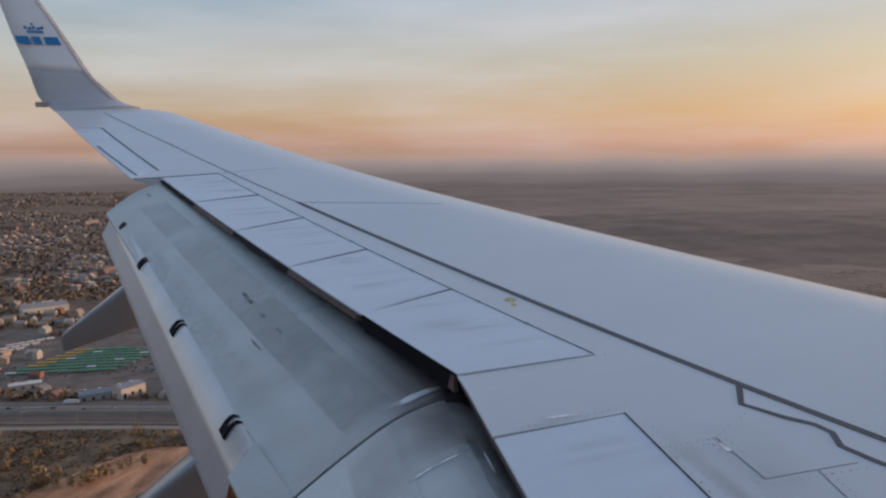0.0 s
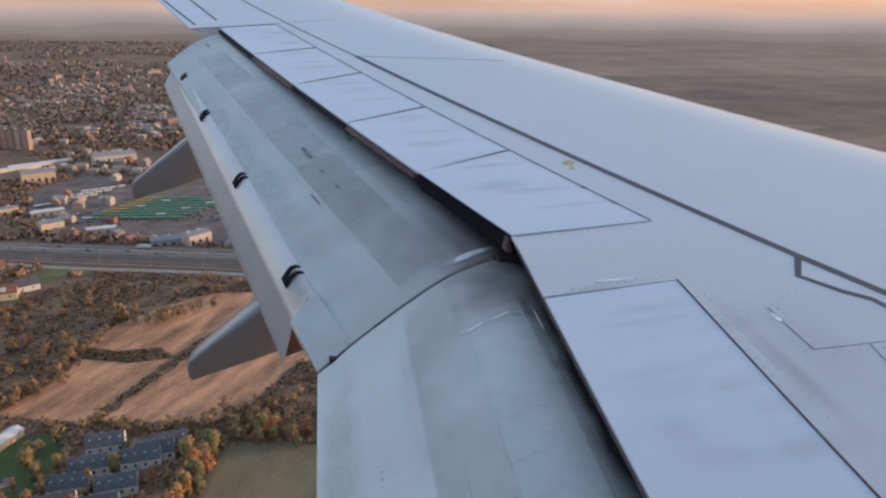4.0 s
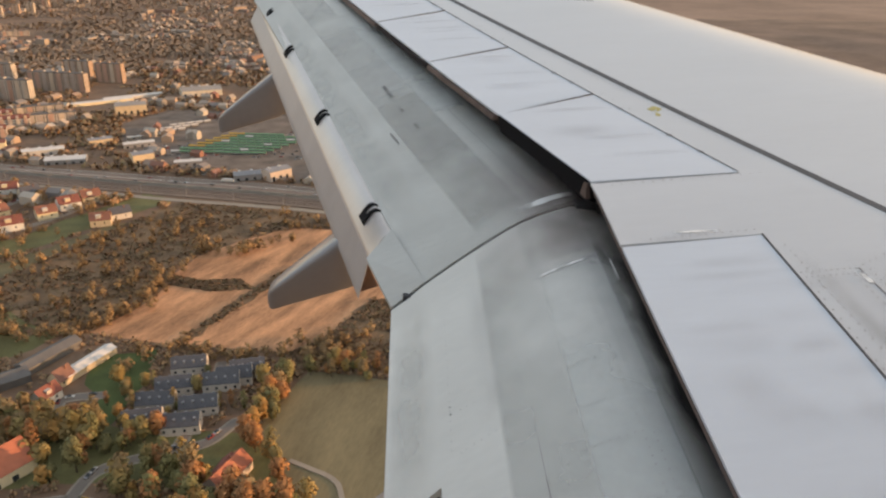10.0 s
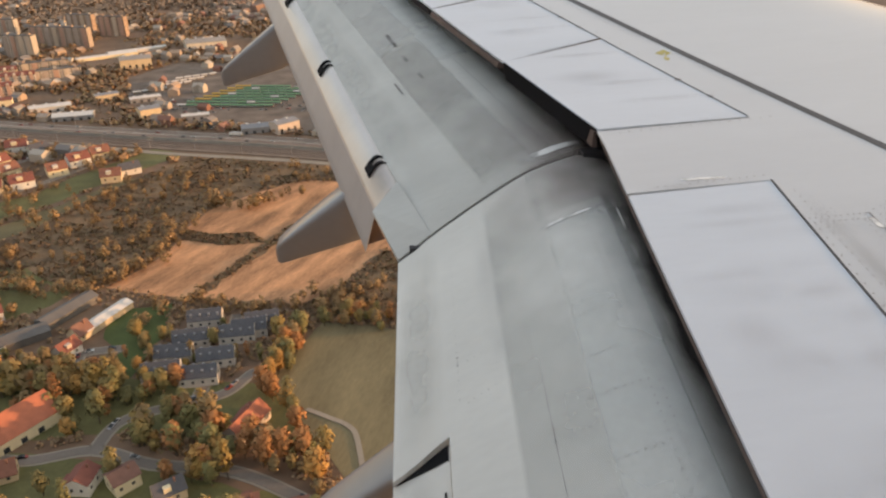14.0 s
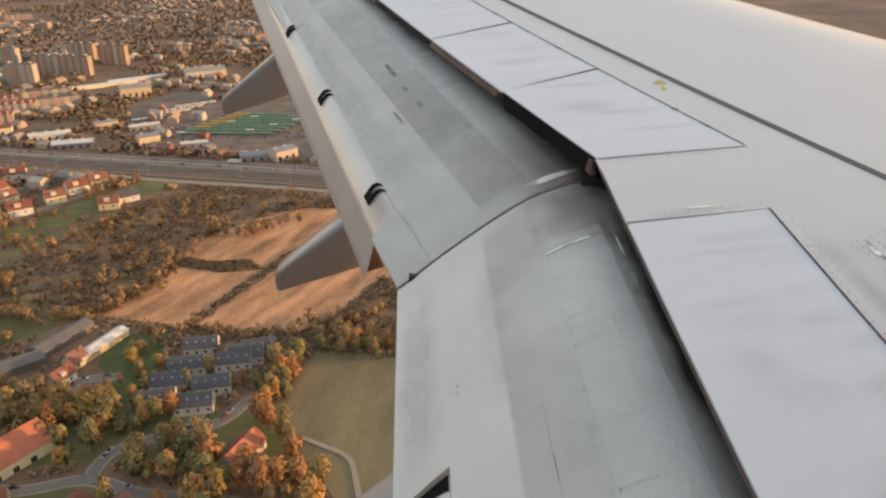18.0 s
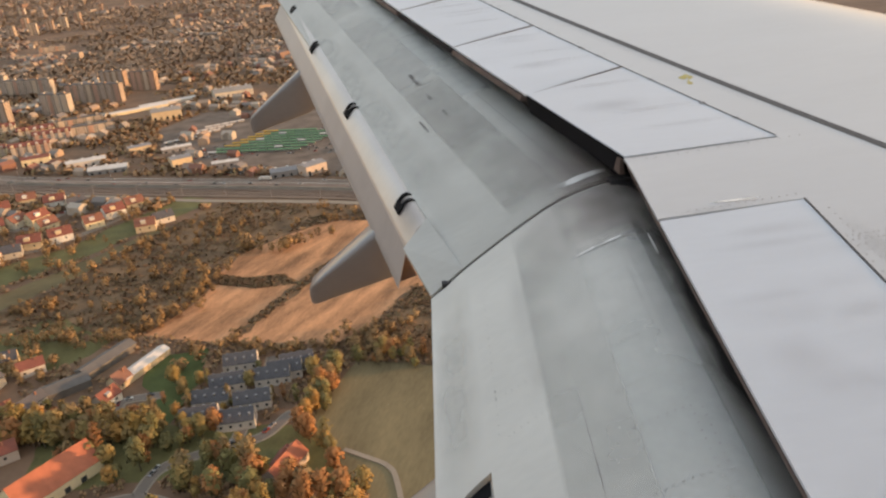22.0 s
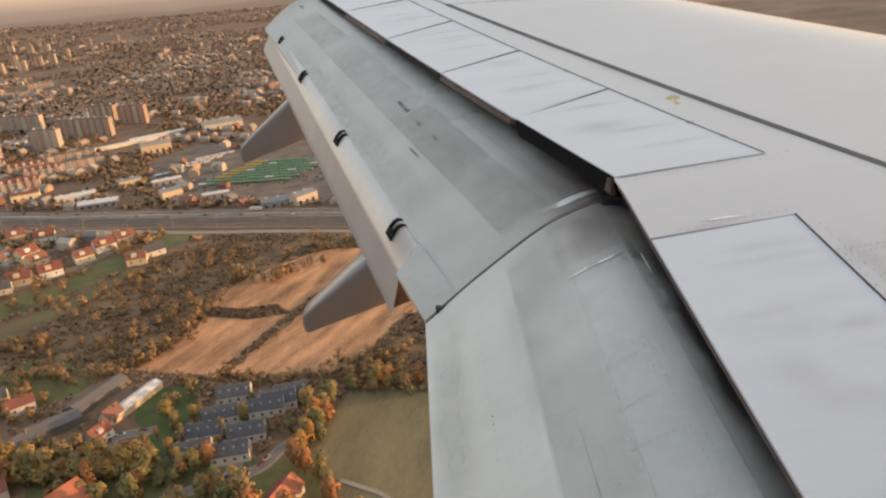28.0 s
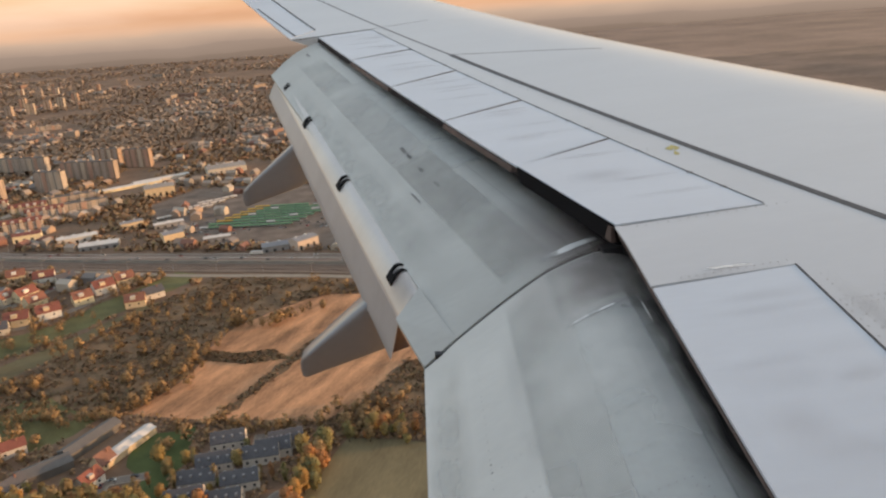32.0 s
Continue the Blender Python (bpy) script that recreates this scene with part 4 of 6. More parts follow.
def inside(p, poly):
    hit = False
    for (x0, y0), (x1, y1) in zip(poly, poly[1:] + poly[:1]):
        if (y0 > p[1]) != (y1 > p[1]) and p[0] < (x1 - x0) * (p[1] - y0) / (y1 - y0) + x0:
            hit = not hit
    return hit


def near_road(x, y, gap):
    for line, half in ROADS:
        for a, b in zip(line, line[1:]):
            dx, dy = b[0] - a[0], b[1] - a[1]
            s = max(0, min(1, ((x - a[0]) * dx + (y - a[1]) * dy) / (dx * dx + dy * dy + 1e-9)))
            if (x - a[0] - s * dx) ** 2 + (y - a[1] - s * dy) ** 2 < (half + gap) ** 2:
                return True
    return False


field("stubble_field", [(-162, 409), (-150, 426), (-133, 458), (-129, 493), (-120, 522), (-90, 555), (-50, 580), (-12, 572), (54, 523), (48, 443), (9, 440), (-20, 391), (-41, 374), (-81, 385), (-114, 391)], M_STUBBLE, 0.06, "tan harvested field with ragged furrows beside scrub", 60)
field("bare_strip", [(-111, 386), (-106, 386), (-66, 454), (-13, 532), (16, 556), (-21, 541), (-72, 461)], M_SCRUB, 0.10, "dark rutted strip across the harvested field", 60)
field("bare_strip", [(-130, 490), (-129, 476), (-99, 463), (-72, 464), (-82, 478), (-109, 478)], M_SCRUB, 0.11, "dark weedy patch in the harvested field", 60)
field("meadow_strip", [(-195, 682), (-163, 662), (-208, 605), (-239, 559), (-262, 533), (-301, 495), (-319, 534), (-296, 557), (-263, 575), (-249, 608)], M_GRASS, 0.06, "long green meadow strip behind gardens", 25)
field("meadow_strip", [(-189, 603), (-213, 565), (-240, 507), (-281, 454), (-295, 483), (-257, 522), (-235, 551), (-206, 596)], M_MEADOW, 0.05, "olive meadow strip beside a dirt track", 25)
field("garden_lawn", [(-145, 383), (-116, 385), (-115, 353), (-119, 337), (-120, 313), (-137, 318), (-134, 337), (-148, 350)], M_LAWN, 0.06, "dark green lawn beside a long shed")
field("garden_lawn", [(-262, 428), (-229, 448), (-194, 420), (-173, 420), (-188, 392), (-202, 379), (-239, 379)], M_GRASS, 0.05, "olive rough grass among trees")
field("garden_grass", [(-186, 322), (-126, 312), (-104, 306), (-60, 300), (-40, 290), (-22, 248), (-60, 256), (-112, 272), (-180, 268)], M_GRASS, 0.03, "rough olive grass under a belt of trees")
field("mown_field", [(-27, 353), (11, 343), (52, 327), (33, 212), (-5, 203), (-25, 249), (-37, 273), (-52, 300), (-42, 329)], M_PALE, 0.06, "pale mown field with a hedge round it", 70)
field("scrub_field", [(-160, 655), (-32, 612), (-12, 572), (-50, 582), (-90, 557), (-120, 524), (-130, 495), (-133, 459), (-150, 427), (-164, 405), (-194, 409), (-266, 422), (-280, 452), (-239, 505), (-212, 563), (-187, 606)], M_SCRUB, 0.04, "dark brown scrub land with bare bushes")
field("scrub_strip", [(-40, 373), (-19, 389), (11, 438), (48, 439), (63, 391), (53, 329), (11, 346), (-27, 356), (-41, 345)], M_SCRUB, 0.04, "brown scrub between two fields", 70)
field("near_meadow", [(-190, 263), (-157, 263), (-111, 251), (-66, 233), (-25, 220), (-4, 186), (-164, 209)], M_GRASS, 0.06, "green meadow below a belt of trees")
FOREST = [(700, 900), (2500, 1100), (4900, 2400), (4900, 4850), (1500, 4850), (900, 2400)]
# floor colour lifted to take in the haze of distance
tagged(part("forest_floor", land_sheet(bmesh.new(), 90, lambda x, y: inside((x + 60 * noise.noise((x / 300, y / 300, 1)), y), FOREST), 0.4), material("forest_floor_hazed", (0.235, 0.165, 0.128), 0.95, 0.0, 0.25, 0.003, 0.04, span=(0.5, 0.92)), smooth=True), "brown forest floor on the far slopes", "forest floor", kind="structure")
MARKET = [(-219, 790), (-266, 866), (-298, 977), (-257, 1064), (-168, 1054), (-8, 994), (12, 715), (-56, 708), (-141, 751)]
field("market_yard", MARKET, M_YARD, 0.05, "grey paved market yard with parked cars")
road("railway_embankment", [(-1058, 965), (-600, 845), (-381, 756), (-226, 703), (-38, 641), (114, 572), (350, 463)], 24, M_GRAVEL, 0.9, "brown gravel railway bed running past the houses", "railway", clear=30)
road("highway", [(-1101, 1009), (-622, 881), (-395, 788), (-235, 737), (-38, 675), (120, 603), (366, 488)], 24, M_ASPHALT, 0.35, "grey dual road beside the railway", "road", clear=30)
road("service_road", [(-582, 817), (-372, 734), (-305, 715), (-221, 681), (-169, 662), (-47, 625), (46, 584)], 7, M_PATH, 0.25, "pale gravel service road", "road", clear=9)
STREETS = [
    [(-373, 647), (-327, 629), (-309, 657), (-291, 690)],
    [(-342, 582), (-303, 572), (-279, 588), (-253, 622), (-233, 662)],
    [(-124, 260), (-118, 278), (-97, 287), (-87, 289), (-83, 311), (-78, 335), (-77, 368)],
    [(-87, 289), (-72, 295), (-61, 310), (-55, 307)],
    [(-150, 318), (-153, 337), (-132, 340)],
    [(-194, 272), (-155, 257), (-124, 260), (-97, 248), (-58, 238), (-16, 208)],
]
for s in STREETS:
    tagged(part("pavement", strip_mesh(bmesh.new(), smooth_line(s), 7.0, GROUND + 0.13 - 0.004 * len(ROADS)), M_PATH), "pale footways along a street", "pavement", kind="structure")
for i, s in enumerate(STREETS):
    road("street", s, 4.8, M_LANE, 0.14 + 0.03 * i, "narrow grey residential street", "road")
road("footpath", [(-33, 277), (-23, 270), (-13, 262), (-9, 250), (-5, 206)], 2.5, M_PATH, 0.44, "pale footpath along the mown field", "path")
for off in (-6.5, -2.5, 2.5, 6.5):
    line = ROADS[0][0]
    bm = bmesh.new()
    for d in (-0.75, 0.75):
        strip_mesh(bm, line, 0.16, GROUND + 1.1, off + d)
    tagged(part("railway_track", bm, material("rail_steel", (0.20, 0.14, 0.11), 0.5, 0.8)), "pair of rusty steel rails", "track", kind="structure")
for d, w in ((-11.3, 0.3), (11.3, 0.3), (-1.2, 0.3), (1.2, 0.3)):
    bm = bmesh.new()
    strip_mesh(bm, ROADS[1][0], w, GROUND + 0.40, d)
    tagged(part("lane_line", bm, M_SCUFF), "white painted road line", "road line", kind="structure")
bm = bmesh.new()
strip_mesh(bm, [p for p in ROADS[0][0] if -420 < p[0] < 150], 0.4, GROUND + 3.2, 13.2)
tagged(part("noise_barrier", bm, M_CONCRETE), "long grey concrete noise barrier beside the railway", "wall", kind="structure")

# ---- houses ----
M_RENDER = material("house_render", None, 0.85, 0.0, 0.10, 0.2, 2.0, palette=[(0.62, 0.56, 0.46), (0.70, 0.68, 0.63), (0.60, 0.48, 0.32), (0.55, 0.52, 0.48), (0.72, 0.62, 0.42), (0.50, 0.42, 0.36)])
ROOFS = [material("roof_tiles_red", (0.21, 0.074, 0.055), 0.8, 0.0, 0.25, 0.4, 3.0), material("roof_tiles_brown", (0.20, 0.10, 0.075), 0.8, 0.0, 0.25, 0.4, 3.0), material("roof_slate", (0.085, 0.085, 0.095), 0.7, 0.0, 0.25, 0.4, 3.0), material("roof_tiles_orange", (0.23, 0.10, 0.068), 0.8, 0.0, 0.25, 0.4, 3.0)]
M_GLASSDARK = material("window_dark", (0.04, 0.045, 0.05), 0.15, 0.0, 0.2, 1.0, 5.0)
M_BRICK = material("chimney_brick", (0.28, 0.14, 0.10), 0.9, 0.0, 0.2, 2.0, 9.0)


def gable_roof(bm, w, d, h, rise, over=0.5, t=0.25):
    for s in (-1, 1):
        a, b = (-w / 2 - over, 0, h + rise), (w / 2 + over, 0, h + rise)
        y = s * (d / 2 + over)
        z = h - rise * over / (d / 2)
        loft(bm, [[(x, 0, h + rise), (x, y, z), (x, y, z + t), (x, 0, h + rise + t)] for x in (-w / 2 - over, w / 2 + over)])


def house(w, d, h, rise, roof, label, dormer=False, porch=False):
    e = tagged(new("house"), label, "house", "village houses")
    bm = bmesh.new()
    for s in (0,):
        secs = [[(x, -d / 2, -0.3), (x, d / 2, -0.3), (x, d / 2, h), (x, 0, h + rise), (x, -d / 2, h)] for x in (-w / 2, w / 2)]
        loft(bm, secs)
    if porch:
        box(bm, -w * 0.15, w * 0.25, d / 2 - 0.1, d / 2 + 3.0, -0.3, h * 0.62)
    part("wall", bm, M_RENDER, e)
    bm = bmesh.new()
    gable_roof(bm, w, d, h, rise)
    part("roof", bm, roof, e)
    if porch:
        bm = bmesh.new()
        box(bm, -w * 0.15 - 0.3, w * 0.25 + 0.3, d / 2 + 0.02, d / 2 + 3.3, h * 0.62, h * 0.62 + 0.2)
        part("porch_roof", bm, roof, e)
    bm = bmesh.new()
    box(bm, w * 0.2, w * 0.2 + 0.7, -d * 0.18, -d * 0.18 + 0.6, h + rise * 0.4, h + rise + 1.0)
    part("chimney", bm, M_BRICK, e)
    if dormer:
        bm = bmesh.new()
        box(bm, -w * 0.2, w * 0.05, -d * 0.42, -d * 0.1, h, h + rise * 0.72)
        part("dormer", bm, M_RENDER, e)
    for x, y, ax in ((-w * 0.28, -1, 0), (w * 0.18, -1, 0), (-w * 0.28, 1, 0), (w * 0.32, 1, 0), (-1, -d * 0.2, 1), (-1, d * 0.2, 1), (1, -d * 0.2, 1), (1, d * 0.2, 1)):
        bm = bmesh.new()
        if ax == 0:
            yy = y * d / 2
            box(bm, x - 0.65, x + 0.65, min(yy - 0.06, yy + 0.06), max(yy - 0.06, yy + 0.06), h * 0.42, h * 0.42 + 1.4)
        else:
            xx = x * w / 2
            box(bm, xx - 0.06, xx + 0.06, y - 0.6, y + 0.6, h * 0.42, h * 0.42 + 1.4)
        part("window", bm, M_GLASSDARK, e)
    return e


PROTO = []
for i, (w, d, h, r, do, po) in enumerate(((12, 9, 5.2, 4.2, True, False), (10, 9.5, 4.0, 4.8, False, True), (14, 8.5, 5.6, 3.4, False, False), (11, 10, 6.2, 3.0, False, True), (18, 9, 6.0, 4.0, True, False))):
    for k, nm in ((0, "red-tiled"), (1, "brown-tiled"), (2, "dark slate"), (3, "orange-tiled")):
        if (i + k) % 2 == 0 or k == 0:
            PROTO.append(house(w, d, h, r, ROOFS[k], "rendered house with a %s gable roof among gardens" % nm, do, po))
PLACED = [(-152, 863, 40)]
first_use = set()


def put(proto, x, y, rot, z=GROUND):
    m = pose(x, y, z, 0, 0, rot)
    if proto in first_use:
        return copy_thing(proto, m)
    first_use.add(proto)
    proto.matrix_basis = m
    return proto


def free(x, y, r):
    return all((x - a) ** 2 + (y - b) ** 2 > (r + c) ** 2 for a, b, c in PLACED)


def terrace(w, d, h, rise, label):
    """White terraced houses under one steep slate roof, with a row of small dormers on both slopes."""
    e = tagged(new("terraced_house"), label, "house", "slate-roofed terraces")
    bm = bmesh.new()
    loft(bm, [[(x, -d / 2, -0.3), (x, d / 2, -0.3), (x, d / 2, h), (x, 0, h + rise), (x, -d / 2, h)] for x in (-w / 2, w / 2)])
    part("wall", bm, M_WHITE, e, "white rendered wall")
    bm = bmesh.new()
    gable_roof(bm, w - 0.8, d, h, rise, 0.35)
    roof = part("roof", bm, ROOFS[2], e, "dark slate roof")
    for k in range(4):
        x = -w / 2 + w * (k + 0.5) / 4
        for sd in (-1, 1):
            bm = bmesh.new()
            box(bm, x - 0.6, x + 0.6, min(sd * d * 0.16, sd * d * 0.34), max(sd * d * 0.16, sd * d * 0.34), h + rise * 0.25, h + rise * 0.66)
            part("dormer", bm, M_SHEET, roof, "grey dormer")
            bm = bmesh.new()
            box(bm, x - 0.65, x + 0.65, min(sd * (d / 2 - 0.05), sd * (d / 2 + 0.06)), max(sd * (d / 2 - 0.05), sd * (d / 2 + 0.06)), h * 0.38, h * 0.66)
            part("window", bm, M_GLASSDARK, e)
    for sd in (-1, 1):
        bm = bmesh.new()
        box(bm, sd * w / 2 - 0.06, sd * w / 2 + 0.06, -0.7, 0.7, h * 0.8, h * 0.8 + 1.5)
        part("gable_window", bm, M_GLASSDARK, e)
    return e


M_SHEET = material("sheet_roof_grey", (0.26, 0.26, 0.27), 0.6, 0.2, 0.2, 0.1, 1.5)
M_WHITE = material("white_render", (0.58, 0.53, 0.47), 0.85, 0.0, 0.08, 0.3, 3.0)
SLATE = terrace(19, 10.5, 5.4, 4.4, "white terraced houses with dark slate roofs and dormers")
SLATE_ROWS = [(-93, 360), (-97, 340), (-103, 326), (-106, 311), (-73, 342), (-61, 354), (-67, 347), (-81, 321), (-87, 306)]
for x, y in SLATE_ROWS:
    PLACED.append((x, y, 8.5))
    put(SLATE, x, y, 4 + rnd.gauss(0, 2))
VILLAS = [house(18, 13, 6.4, 5.4, ROOFS[0], "large cream villa under a red tiled hipped roof", True, True), house(16, 12.5, 6.2, 5.2, ROOFS[3], "cream villa under an orange tiled roof", True, False), house(17, 12, 5.4, 4.6, ROOFS[2], "grey villa under a dark roof", False, True)]
VILLA_ROWS = [(-300, 583, 20), (-280, 594, 24), (-262, 621, 28), (-252, 645, 30), (-239, 663, 30), (-309, 566, 20), (-319, 550, 18), (-320, 645, 60), (-336, 640, 70), (-321, 690, 20), (-353, 704, 20), (-299, 682, 40), (-351, 629, 30), (-368, 679, 30), (-303, 624, 50), (-342, 592, 40), (-211, 600, 10), (-201, 617, 30)]
for i, (x, y, r) in enumerate(VILLA_ROWS):
    PLACED.append((x, y, 9))
    put(VILLAS[(0, 0, 1, 0, 1, 2)[i % 6]], x, y, r + rnd.gauss(0, 4))
FARM = [(-160, 337, 62), (-159, 355, 62), (-235, 390, 20), (-216, 378, 30), (-213, 335, 40), (-200, 339, 60), (-60, 268, 70), (-156, 248, 20), (-121, 238, 80), (-85, 228, 30), (-53, 217, 10), (-105, 237, 40), (-33, 210, 15), (-199, 297, 30), (-233, 361, 75)]
for i, (x, y, r) in enumerate(FARM):
    PLACED.append((x, y, 8))
    put(PROTO[(0, 3, 1, 5, 2, 6, 0, 4, 7, 1, 3, 8, 9, 10, 11)[i]], x, y, r)

# ---- long sheds and market halls ----
M_SHEETD = material("sheet_roof_dark", (0.135, 0.128, 0.122), 0.7, 0.1, 0.25, 0.15, 1.5)
M_SHEETW = material("sheet_roof_white", (0.60, 0.58, 0.55), 0.6, 0.0, 0.15, 0.1, 1.5)
M_SHEETG = material("sheet_roof_green", (0.13, 0.29, 0.15), 0.6, 0.0, 0.15, 0.1, 1.5)
M_ORANGE = material("roof_orange", (0.40, 0.13, 0.072), 0.7, 0.0, 0.22, 0.3, 2.5)
M_RED = ROOFS[0]
M_FLAT = material("flat_roof_pale", (0.30, 0.28, 0.26), 0.9, 0.0, 0.2, 0.05, 0.6)
M_SHEETY = material("wall_yellow", (0.55, 0.34, 0.06), 0.7, 0.0, 0.15, 0.1, 1.5)


def shed(x, y, rot, w, d, h, wall, roof, label, pitch=0.12, doors=True):
    e = tagged(new("shed"), label, "shed")
    e.matrix_basis = pose(x, y, GROUND, 0, 0, rot)
    bm = bmesh.new()
    loft(bm, [[(u, -d / 2, -0.3), (u, d / 2, -0.3), (u, d / 2, h), (u, 0, h + d * pitch), (u, -d / 2, h)] for u in (-w / 2, w / 2)])
    part("wall", bm, wall, e)
    bm = bmesh.new()
    gable_roof(bm, w, d, h, d * pitch, 0.4, 0.15)
    roof_ob = part("roof", bm, roof, e)
    for k in range(int(w / 12) if pitch < 0.2 and doors else 0):
        bm = bmesh.new()
        box(bm, -w / 2 + 6 + k * 12 - 1.2, -w / 2 + 6 + k * 12 + 1.2, d * 0.08, d * 0.28, h + 0.02 * d, h + d * 0.12 + 0.3)
        part("skylight", bm, M_SHEETW, roof_ob)
    for k in range(int(w / 8) if doors else 0):
        bm = bmesh.new()
        box(bm, -w / 2 + 4 + k * 8 - 1.4, -w / 2 + 4 + k * 8 + 1.4, -d / 2 - 0.08, -d / 2 + 0.1, 0.2, h * 0.5)
        part("door", bm, M_GLASSDARK, e)
    PLACED.append((x, y, max(w, d) * 0.42))
    return e


for a in ((-174, 380, 60, 36, 10, 4.5, M_SHEETD, M_SHEETD, "long grey-roofed shed beside a lawn", 0.2, False), (-189, 354, 35, 26, 12, 4.5, M_SHEETD, M_SHEETD, "low grey-roofed barn beside a yard", 0.2, False), (-150, 370, 62, 34, 8, 4, M_RENDER, M_SHEETW, "long white-roofed shed beside a lawn", 0.2, False),
          (-164, 274, 52, 38, 19, 6, M_RENDER, M_ORANGE, "large hall under a steep bright orange roof", 0.42), (-59, 266, 62, 22, 11, 5, M_RENDER, M_ORANGE, "barn under a bright orange roof beside trees", 0.45, False),
          (-341, 832, 22, 42, 15, 6, M_RENDER, M_SHEETW, "long pale warehouse near the highway"), (-293, 873, 30, 26, 13, 7, M_RENDER, M_SHEET, "pale warehouse near the highway"), (-224, 787, 30, 22, 16, 12, M_RENDER, M_SHEET, "cream building beside the highway"),
          (-247, 862, 25, 34, 11, 5, M_SHEET, M_SHEETW, "white-roofed warehouse near parked trucks"), (-302, 1041, 20, 40, 26, 14, M_RENDER, M_FLAT, "cream block beside long market halls"), (-362, 1117, 33, 86, 12, 4, M_RENDER, M_SHEETW, "very long white-roofed hall", 0.12, False), (-329, 1155, 33, 86, 12, 4, M_RENDER, M_SHEETW, "very long white-roofed hall", 0.12, False),
          (-103, 726, 12, 34, 16, 6, M_SHEET, M_SHEET, "grey warehouse beside the highway"), (-77, 724, 40, 26, 16, 10, M_RENDER, M_SHEET, "cream building beside the highway"), (-175, 779, 14, 28, 10, 5, M_SHEET, M_SHEETW, "pale shed beside a car park"), (-406, 857, 20, 30, 16, 8, M_RENDER, M_RED, "cream hall under a red roof"), (-305, 797, 10, 40, 18, 5, M_SHEET, M_SHEETW, "wide white-roofed depot beside the highway"), (-234, 1184, 20, 60, 34, 9, M_RENDER, M_FLAT, "wide pale shopping hall")):
    shed(*a)

# ---- apartment blocks ----
M_PANEL = material("block_render", None, 0.85, 0.0, 0.08, 0.06, 0.8, palette=[(0.42, 0.365, 0.305), (0.37, 0.30, 0.25), (0.45, 0.40, 0.35), (0.38, 0.275, 0.21)])
M_BAND = material("block_balcony", None, 0.85, 0.0, 0.10, 0.1, 1.0, palette=[(0.45, 0.30, 0.24), (0.52, 0.44, 0.36), (0.40, 0.34, 0.30)])
M_FLATROOF = material("flat_roof_felt", (0.13, 0.12, 0.115), 0.95, 0.0, 0.25, 0.05, 0.6)


def block(w, d, floors, stacks, label):
    e = tagged(new("apartment_building"), label, "apartment building", "panel blocks")
    h = floors * 2.8 + 1.0
    bm = bmesh.new()
    box(bm, -w / 2, w / 2, -d / 2, d / 2, -0.5, h)
    part("wall", bm, M_PANEL, e)
    bm = bmesh.new()
    box(bm, -w / 2 - 0.3, w / 2 + 0.3, -d / 2 - 0.3, d / 2 + 0.3, h, h + 0.7)
    roof = part("roof", bm, M_FLATROOF, e)
    for x in steps(-w / 2 + 6, w / 2 - 6, max(1, stacks // 2)):
        bm = bmesh.new()
        box(bm, x - 1.8, x + 1.8, -2, 2, h + 0.7, h + 3.0)
        part("stair_head", bm, M_PANEL, roof)
    for x in steps(-w / 2 + w / stacks / 2, w / 2 - w / stacks / 2, stacks - 1):
        for s in (-1, 1):
            bm = bmesh.new()
            for f in range(floors):
                z = 1.2 + f * 2.8
                if f == 0:
                    box(bm, x - w / stacks * 0.27, x + w / stacks * 0.27, min(s * d / 2, s * (d / 2 + 0.15)), max(s * d / 2, s * (d / 2 + 0.15)), 0.5, h - 0.4)
                box(bm, x - w / stacks * 0.26, x + w / stacks * 0.26, min(s * d / 2, s * (d / 2 + 1.1)), max(s * d / 2, s * (d / 2 + 1.1)), z, z + 1.15)
            part("loggia", bm, M_BAND, e)
    bm = bmesh.new()
    for f in range(floors):
        z = 1.9 + f * 2.8
        n = int(w / 3.2)
        for i in range(n):
            x = -w / 2 + (i + 0.5) * w / n
            for s in (-1, 1):
                y = s * (d / 2 + 0.03)
                bm.faces.new([bm.verts.new(p) for p in ((x - 0.8, y, z), (x + 0.8, y, z), (x + 0.8, y, z + 1.4), (x - 0.8, y, z + 1.4))])
        for i in range(2):
            y = -d / 4 + i * d / 2
            for s in (-1, 1):
                x = s * (w / 2 + 0.03)
                bm.faces.new([bm.verts.new(p) for p in ((x, y - 0.7, z), (x, y + 0.7, z), (x, y + 0.7, z + 1.4), (x, y - 0.7, z + 1.4))])
    part("glazing", bm, M_GLASSDARK, e)["kind"] = "stuff"
    return e


